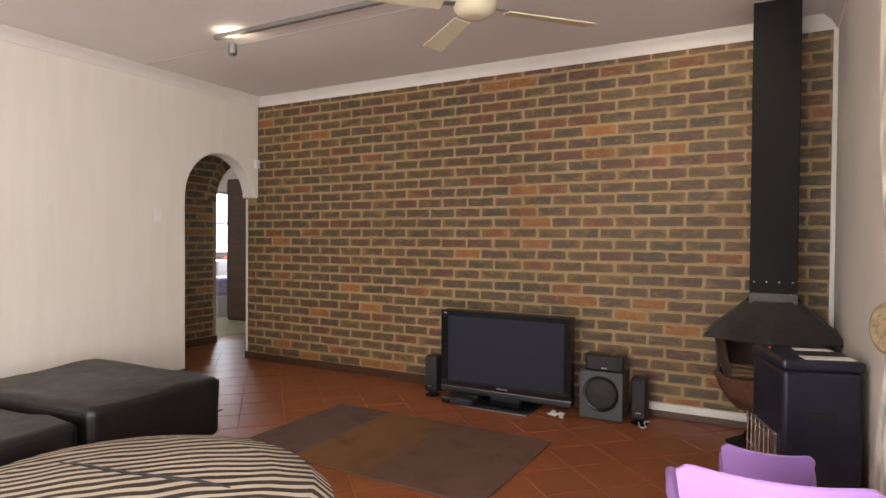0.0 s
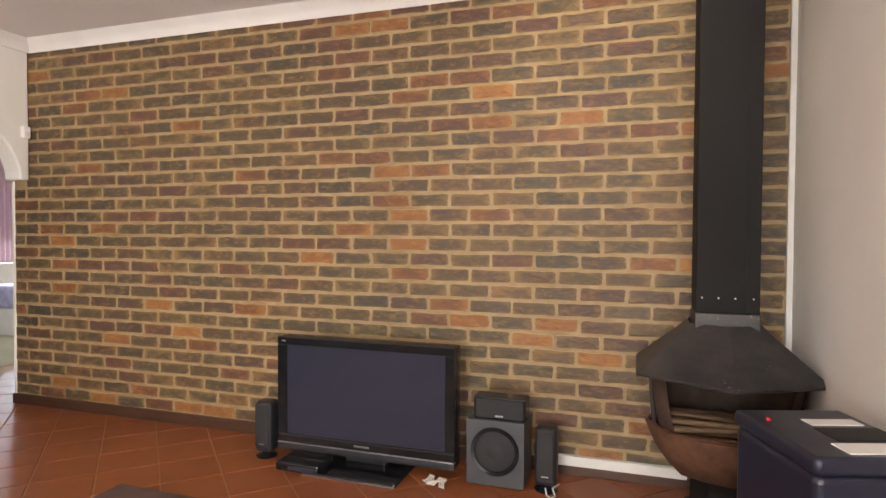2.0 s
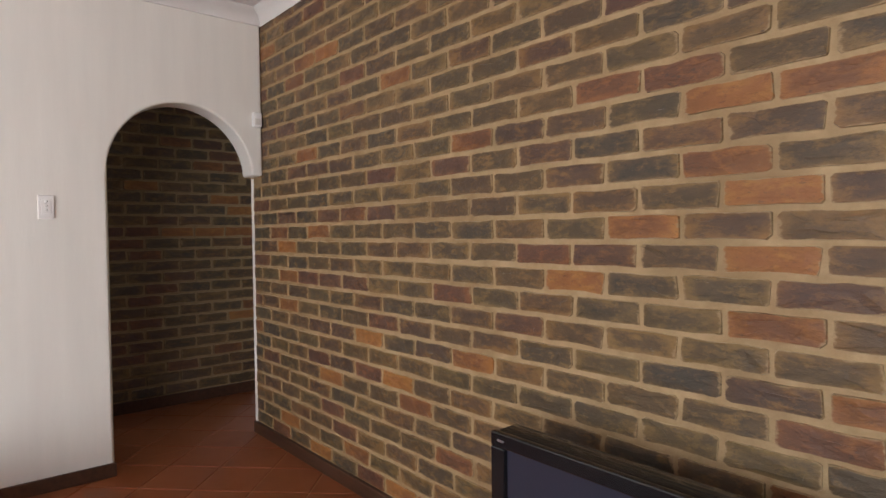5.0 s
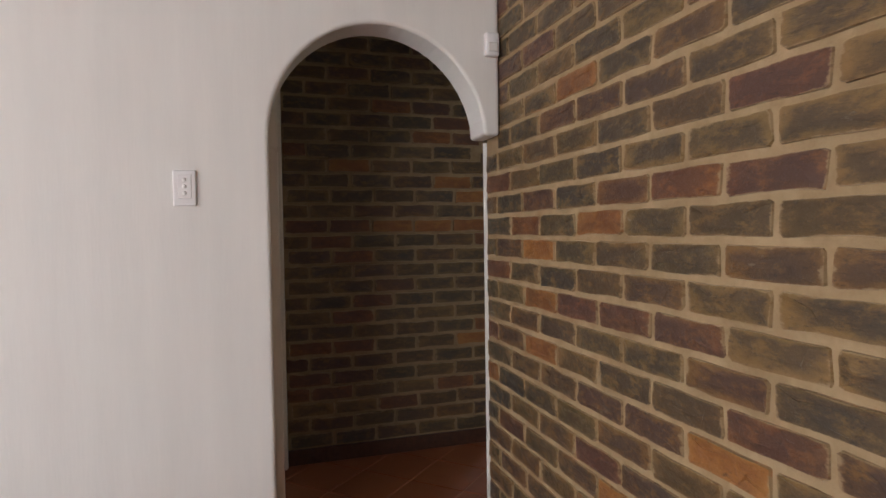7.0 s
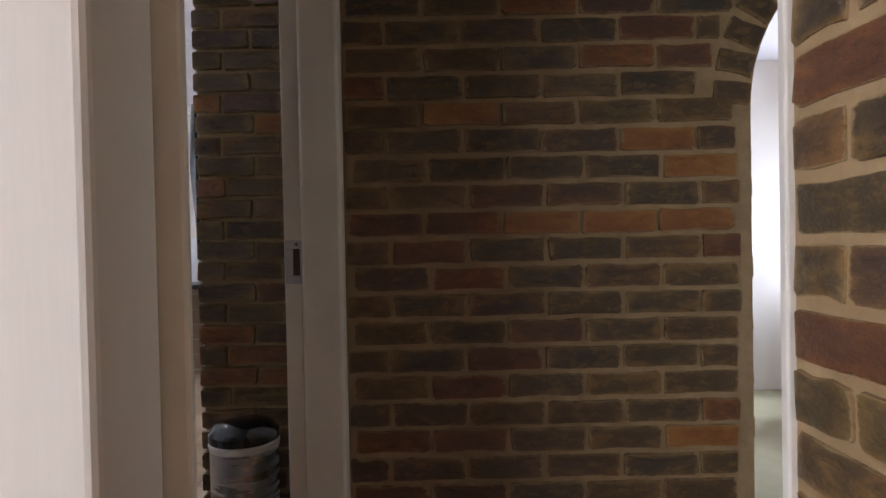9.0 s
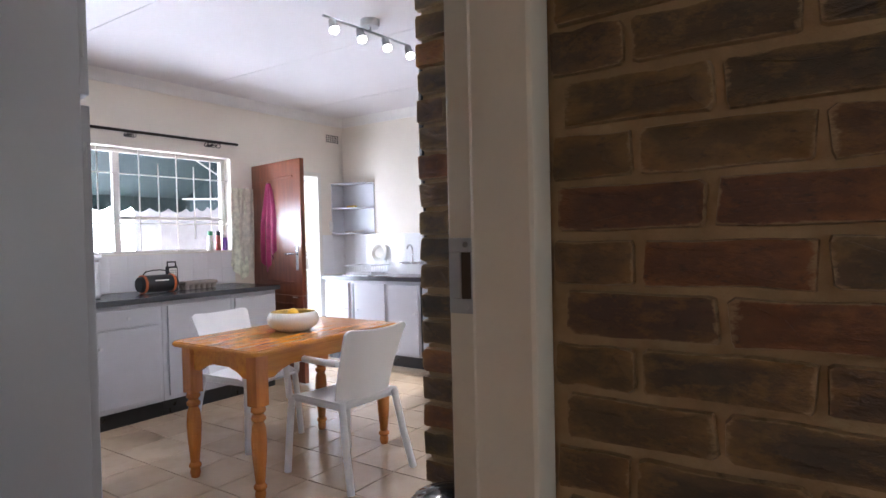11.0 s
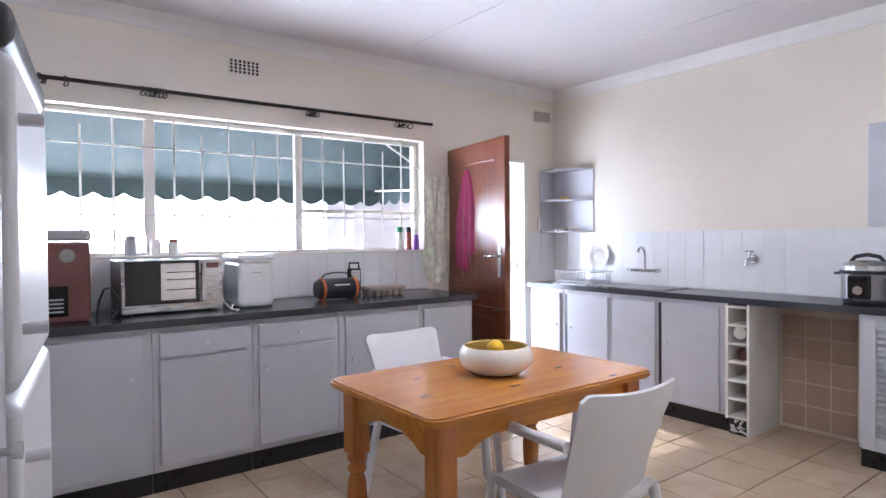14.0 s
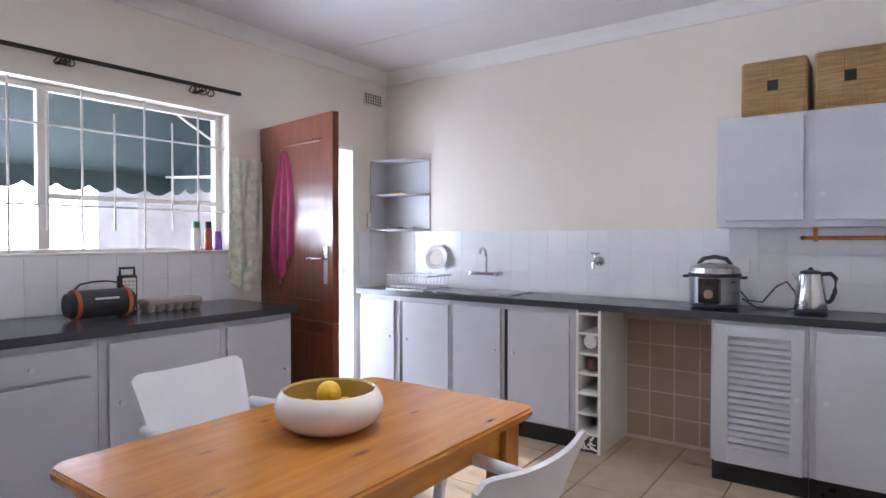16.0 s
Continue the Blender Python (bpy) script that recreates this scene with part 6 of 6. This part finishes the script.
for y, w in ((7.12, 0.34), (7.98, 0.30)):
    c = thing("bedroom_curtain", (-7.84, y, 0), "pink bedroom curtain beside the window", "curtain", "bedroom curtains")
    part("cloth", sheet(B(), lambda u, v, w=w: Vector((0.025 * math.sin(u * 2 * math.pi * 5), (u - 0.5) * w, 0.55 + 1.75 * v)), 40, 4, 0.004), PINK_CURTAIN, c)
    part("rail", rod(B(), (0, -0.2, 2.30), (0, 0.2, 2.30), 0.010, n=8), ROD, c)
chest = thing("dressing_chest", (-7.62, 7.45, 0), "pale wooden chest below the bedroom window", "chest")
part("body", box(B(), (-0.22, -0.5, 0), (0.22, 0.5, 0.86), 0.008), CERAMIC, chest)
for k in range(2):
    d = part("drawer", box(B(), (0.221, -0.46 + 0.47 * k, 0.66), (0.235, -0.02 + 0.47 * k, 0.83), 0.003), CERAMIC, chest)
    part("handle", rod(B(), (0.235, -0.24 + 0.47 * k, 0.745), (0.25, -0.24 + 0.47 * k, 0.745), 0.014), ROD, d)
single("red_box", box(B(), (-0.06, -0.09, 0), (0.06, 0.09, 0.07), 0.006), RED_CAN, "small red box on the bedroom chest", "box", (-7.6, 7.42, 0.8605))
bed = thing("storage_crate", (-6.95, 6.75, 0), "pale blue covered storage crate on the bedroom floor", "crate")
part("crate", box(B(), (-0.25, -0.35, 0.0), (0.25, 0.35, 0.34), 0.02, 3), KNOB, bed)
part("cover", box(B(), (-0.26, -0.36, 0.341), (0.26, 0.36, 0.62), 0.05, 4), BED_COVER, bed)
ward = thing("dark_wardrobe", (-6.15, 6.75, 0), "dark brown wooden wardrobe in the bedroom", "wardrobe")
part("body", box(B(), (-0.25, -0.42, 0), (0.25, 0.5, 2.15), 0.008), DARK_WOOD, ward)
part("door", box(B(), (-0.24, -0.436, 0.08), (0.24, -0.421, 2.10), 0.004), DARK_WOOD, ward)

# ---- bricks and tiles, piece by piece ----
def brick_mesh(w, h, d, seed):
    """A brick face with a chipped, wavering outline and a dark burnt middle; local -y is the face."""
    rnd = random.Random(seed)
    c = [rnd.uniform(0.003, 0.012) for _ in range(8)]
    wave = [rnd.uniform(-0.003, 0.002) for _ in range(4)]
    pts = [(c[0], 0), (w * 0.33, -wave[0]), (w * 0.67, -wave[1]), (w - c[1], 0), (w, c[2]), (w, h - c[3]),
           (w - c[4], h), (w * 0.67, h + wave[2]), (w * 0.33, h + wave[3]), (c[5], h), (0, h - c[6]), (0, c[7])]
    pts = [(x - w / 2 + rnd.uniform(-0.004, 0.004), z - h / 2 + rnd.uniform(-0.002, 0.002)) for x, z in pts]
    n = len(pts)
    inset = 0.004
    verts = [(x, 0.012, z) for x, z in pts]
    verts += [(x * (1 - 2 * inset / w), -d + rnd.uniform(-0.0025, 0.0025), z * (1 - 2 * inset / h)) for x, z in pts]
    cx, cz = rnd.uniform(-0.03, 0.03), rnd.uniform(-0.008, 0.008)
    verts += [(cx + x * rnd.uniform(0.42, 0.66), -d + rnd.uniform(-0.003, 0.001), cz + z * rnd.uniform(0.25, 0.6)) for x, z in pts]
    faces = [tuple(range(2 * n, 3 * n))]
    for k in range(n):
        j = (k + 1) % n
        faces += [(k, j, n + j, n + k), (n + k, n + j, 2 * n + j, 2 * n + k)]
    return verts, faces, [0.0] * (2 * n) + [1.0] * n


def piece_mesh(name, data, material):
    me = bpy.data.meshes.new(name)
    me.from_pydata(data[0], [], data[1])
    if len(data) > 2:
        me.attributes.new("core", "FLOAT", "POINT").data.foreach_set("value", data[2])
    me.materials.append(material)
    return me


def joined(name, pieces, material, parent):
    verts, faces, marks = [], [], []
    for data, m in pieces:
        marks += data[2] if len(data) > 2 else []
        n = len(verts)
        verts += [tuple(m @ Vector(v)) for v in data[0]]
        faces += [tuple(i + n for i in f) for f in data[1]]
    ob = new(name, piece_mesh(name, (verts, faces, marks) if marks else (verts, faces), material))
    ob.parent = parent
    return tagged(ob, kind="stuff")


BW, BH, COURSE, STEP = 0.2345, 0.0760, 0.0855, 0.2435
FULL = [brick_mesh(BW, BH, 0.006 + 0.001 * (k % 4), k) for k in range(24)]
FULL_MESH = [piece_mesh("brick", d, BRICK) for d in FULL]


def lay(wall, place, length, z0, z1, keep, near, seed):
    """Courses in running bond. place(u): the pose of a brick whose middle is at u along the wall; keep(u0, u1, z): is it there; near(u, z): a piece of its own."""
    rnd = random.Random(seed)
    rest, row, z = [], 0, z0
    while z + BH <= z1 + 0.02:
        u = -STEP / 2 * (row % 2) + rnd.uniform(-0.01, 0.01)
        while u < length:
            a, b = max(u, 0.002), min(u + BW, length - 0.002)
            for part_left in (0.75, 0.5, 0.3):
                if keep(a, b, z + BH / 2) or b - a < 0.06:
                    break
                for lo, hi in ((a, a + BW * part_left), (b - BW * part_left, b)):
                    if a <= lo and hi <= b and keep(lo, hi, z + BH / 2):
                        a, b = lo, hi
                        break
            if b - a > 0.05 and keep(a, b, z + BH / 2):
                k = rnd.randrange(24)
                m = place((a + b) / 2) @ Matrix.Translation((0, 0, z + BH / 2 + rnd.uniform(-0.002, 0.002)))
                m = m @ Matrix.Rotation(rnd.uniform(-0.006, 0.006), 4, "Y") @ Matrix.Diagonal(((b - a) / BW, 1, 1, 1))
                if near((a + b) / 2, z):
                    ob = new("brick", FULL_MESH[k])
                    ob.parent = wall
                    ob.matrix_world = m
                else:
                    rest.append((FULL[k], m))
            u += STEP
        row, z = row + 1, z + COURSE
    if rest:
        joined("brick_courses", rest, BRICK_FAR, wall)


L0 = ARCH_BACK + 0.004
lay(wall_brick, lambda u: pose(L0 + u, BRICK_Y + 0.008, 0), EAST_X - L0, 0.075, 2.615, lambda a, b, z: z < 1.65 or L0 + a > ARCH_X - 0.05, lambda u, z: u < 2.75 and 0.55 < z < 2.25, 11)


def in_arch(y, z, grow=0.0):
    if z < 1.67:
        return 4.86 - grow < y < 5.76 + grow
    return ((y - 5.31) / (0.45 + grow)) ** 2 + ((z - 1.67) / (0.52 + grow)) ** 2 < 1


lay(wall_passage, lambda u: pose(PASS_X - 0.002, 7.0 - u, 0, 0, 0, 90), 7.0 - 3.583, 0.09, 2.66,
    lambda a, b, z: not (in_arch(7.0 - a, z, 0.005) or in_arch(7.0 - b, z, 0.005) or (z > 1.67 and (in_arch(7.0 - a, z, 0.12) or in_arch(7.0 - b, z, 0.12)))),
    lambda u, z: 7.0 - u < 4.9, 12)
for k in range(19):
    a = math.pi * (k + 0.5) / 19
    y, z = 5.31 - (0.45 + 0.062) * math.cos(a), 1.67 + (0.52 + 0.062) * math.sin(a)
    ob = new("brick", FULL_MESH[k % 8])
    ob.parent = wall_passage
    ob.matrix_world = pose(PASS_X - 0.002, y, z) @ Matrix.Rotation(radians(90), 4, "Z") @ Matrix.Rotation(a, 4, "Y") @ Matrix.Diagonal((0.5, 1, 1.0, 1))
# arch jamb of the passage wall, and the end of the thick kitchen wall
lay(wall_passage, lambda u: pose(PASS_X - 0.02 - u, 4.862, 0, 0, 0, 180), 0.26, 0.02, 1.66, lambda a, b, z: True, lambda u, z: True, 13)
lay(wall_pier, lambda u: pose(PIER_X - 0.002, NORTH_Y - 0.016 + u, 0, 0, 0, 90), 0.534, 0.012, 2.64, lambda a, b, z: True, lambda u, z: True, 14)


def tile_data(w, h, d=0.006, chamfer=0.0025):
    x, y = w / 2, h / 2
    verts = [(sx * x, sy * y, 0) for sx, sy in ((-1, -1), (1, -1), (1, 1), (-1, 1))]
    verts += [(sx * x, sy * y, d - chamfer) for sx, sy in ((-1, -1), (1, -1), (1, 1), (-1, 1))]
    verts += [(sx * (x - chamfer), sy * (y - chamfer), d) for sx, sy in ((-1, -1), (1, -1), (1, 1), (-1, 1))]
    faces = [(8, 9, 10, 11)]
    for k in range(4):
        j = (k + 1) % 4
        faces += [(k, j, 4 + j, 4 + k), (4 + k, 4 + j, 8 + j, 8 + k)]
    return verts, faces


def clipped(data, m, lo, hi):
    """A laid tile cut to the rectangle lo..hi; None where nothing is left."""
    bm = bmesh.new()
    vs = [bm.verts.new(m @ Vector(v)) for v in data[0]]
    for f in data[1]:
        bm.faces.new([vs[i] for i in f])
    for axis, value, sign in ((0, lo[0], -1), (0, hi[0], 1), (1, lo[1], -1), (1, hi[1], 1)):
        no, co = Vector((0, 0, 0)), Vector((0, 0, 0))
        no[axis], co[axis] = sign, value
        bmesh.ops.bisect_plane(bm, geom=list(bm.verts) + list(bm.edges) + list(bm.faces), plane_co=co, plane_no=no, clear_outer=True)
    bm.verts.index_update()
    out = ([tuple(v.co) for v in bm.verts], [tuple(v.index for v in f.verts) for f in bm.faces])
    bm.free()
    return out if out[1] else None


def floor_tiles(floor, lo, hi, size, gap, turn, origin, material, near, z, seed):
    rnd = random.Random(seed)
    data = tile_data(size - gap, size - gap)
    shared = piece_mesh("tile", data, material)
    base = pose(origin[0], origin[1], z, 0, 0, turn)
    reach, rest = 40, []
    for i in range(-reach, reach):
        for j in range(-reach, reach):
            m = base @ pose(i * size, j * size, rnd.uniform(-0.0006, 0.0006), rnd.uniform(-0.12, 0.12), rnd.uniform(-0.12, 0.12), 0)
            p = m.translation
            r = size * 0.72
            if not (lo[0] - r < p.x < hi[0] + r and lo[1] - r < p.y < hi[1] + r):
                continue
            corners = [m @ Vector(v) for v in data[0][:4]]
            inside = all(lo[0] <= c.x <= hi[0] and lo[1] <= c.y <= hi[1] for c in corners)
            if inside and near(p.x, p.y):
                ob = new("tile", shared)
                ob.parent = floor
                ob.matrix_world = m
            else:
                cut = (data, m) if inside else None
                if not inside:
                    piece = clipped(data, m, lo, hi)
                    cut = (piece, Matrix.Identity(4)) if piece else None
                if cut:
                    rest.append(cut)
    if rest:
        joined("tiles", rest, material, floor)


LIVING_FLOOR, PASSAGE_FLOOR, KITCHEN_FLOOR = (bpy.data.objects[n] for n in ("floor_living", "floor_passage", "floor_kitchen"))
floor_tiles(LIVING_FLOOR, (ARCH_BACK + 0.004, SOUTH_Y), (EAST_X, BRICK_Y), 0.30, 0.008, 45, (1.105 - 0.106, 1.105 - 0.106), TERRA, lambda x, y: y > 1.9 and x < 0.9, -0.006, 1)
floor_tiles(PASSAGE_FLOOR, (PASS_X, 3.404), (ARCH_BACK, 7.0), 0.30, 0.008, 45, (0.999, 0.999), TERRA, lambda x, y: True, -0.006, 2)
floor_tiles(KITCHEN_FLOOR, (SINK_X, WIN_Y), (ARCH_BACK, 3.398), 0.33, 0.006, 0, (-5.69, -0.245), BEIGE, lambda x, y: x < -4.7, -0.006, 3)


def wall_tiles(wall, place, width, rows, size, gap, material, group_seed, skip=lambda i, j: False):
    data = tile_data(size - gap, size - gap, 0.0035, 0.001)
    shared = piece_mesh("tile", data, material)
    for i in range(int(width / size + 0.5)):
        for j in range(rows):
            if not skip(i, j):
                ob = new("tile", shared)
                ob.parent = wall
                ob.matrix_world = place(i * size + size / 2, j * size + size / 2)


back1 = structure("trim_splashback_sink", box(B(), (SINK_X, WIN_Y + 0.48, 0.902), (SINK_X + 0.004, NORTH_Y - 0.014, 1.342)), WHITE_GROUT, "white glazed tile splashback behind the sink")
wall_tiles(back1, lambda u, v: pose(SINK_X + 0.003, WIN_Y + 0.482 + u, 0.903 + v, 0, 90, 0), 3.30, 3, 0.1465, 0.0016, WHITE_TILE, 1)
back2 = structure("trim_splashback_window", box(B(), (-7.52, WIN_Y, 0.902), (-4.62, WIN_Y + 0.004, 1.196)), WHITE_GROUT, "white glazed tile splashback below the window")
wall_tiles(back2, lambda u, v: pose(-4.63 - u, WIN_Y + 0.003, 0.903 + v, -90, 0, 0), 2.88, 2, 0.1465, 0.0016, WHITE_TILE, 2)
back3 = structure("trim_splashback_corner", box(B(), (SINK_X, WIN_Y, 0.902), (-8.70, WIN_Y + 0.004, 1.342)), WHITE_GROUT, "white glazed tiles beside the back door")
wall_tiles(back3, lambda u, v: pose(-8.72 - u, WIN_Y + 0.003, 0.903 + v, -90, 0, 0), 0.30, 3, 0.1465, 0.0016, WHITE_TILE, 3)
back4 = structure("trim_splashback_end", box(B(), (SINK_X, WIN_Y + 0.005, 0.902), (SINK_X + 0.004, WIN_Y + 0.479, 1.342)), WHITE_GROUT, "white glazed tiles in the sink corner")
wall_tiles(back4, lambda u, v: pose(SINK_X + 0.003, WIN_Y + 0.02 + u, 0.903 + v, 0, 90, 0), 0.44, 3, 0.1465, 0.0016, WHITE_TILE, 4)
recess = structure("trim_recess_tiles", box(B(), (SINK_X, 1.20, 0.0), (SINK_X + 0.004, 1.80, 0.858)), surface("brown_tile_grout", (0.60, 0.50, 0.41), 0.8, bump=0.1), "brown glazed tiles in the gap below the worktop")
wall_tiles(recess, lambda u, v: pose(SINK_X + 0.003, 1.20 + u, 0.02 + v, 0, 90, 0), 0.60, 5, 0.15, 0.008, BROWN_TILE, 5)
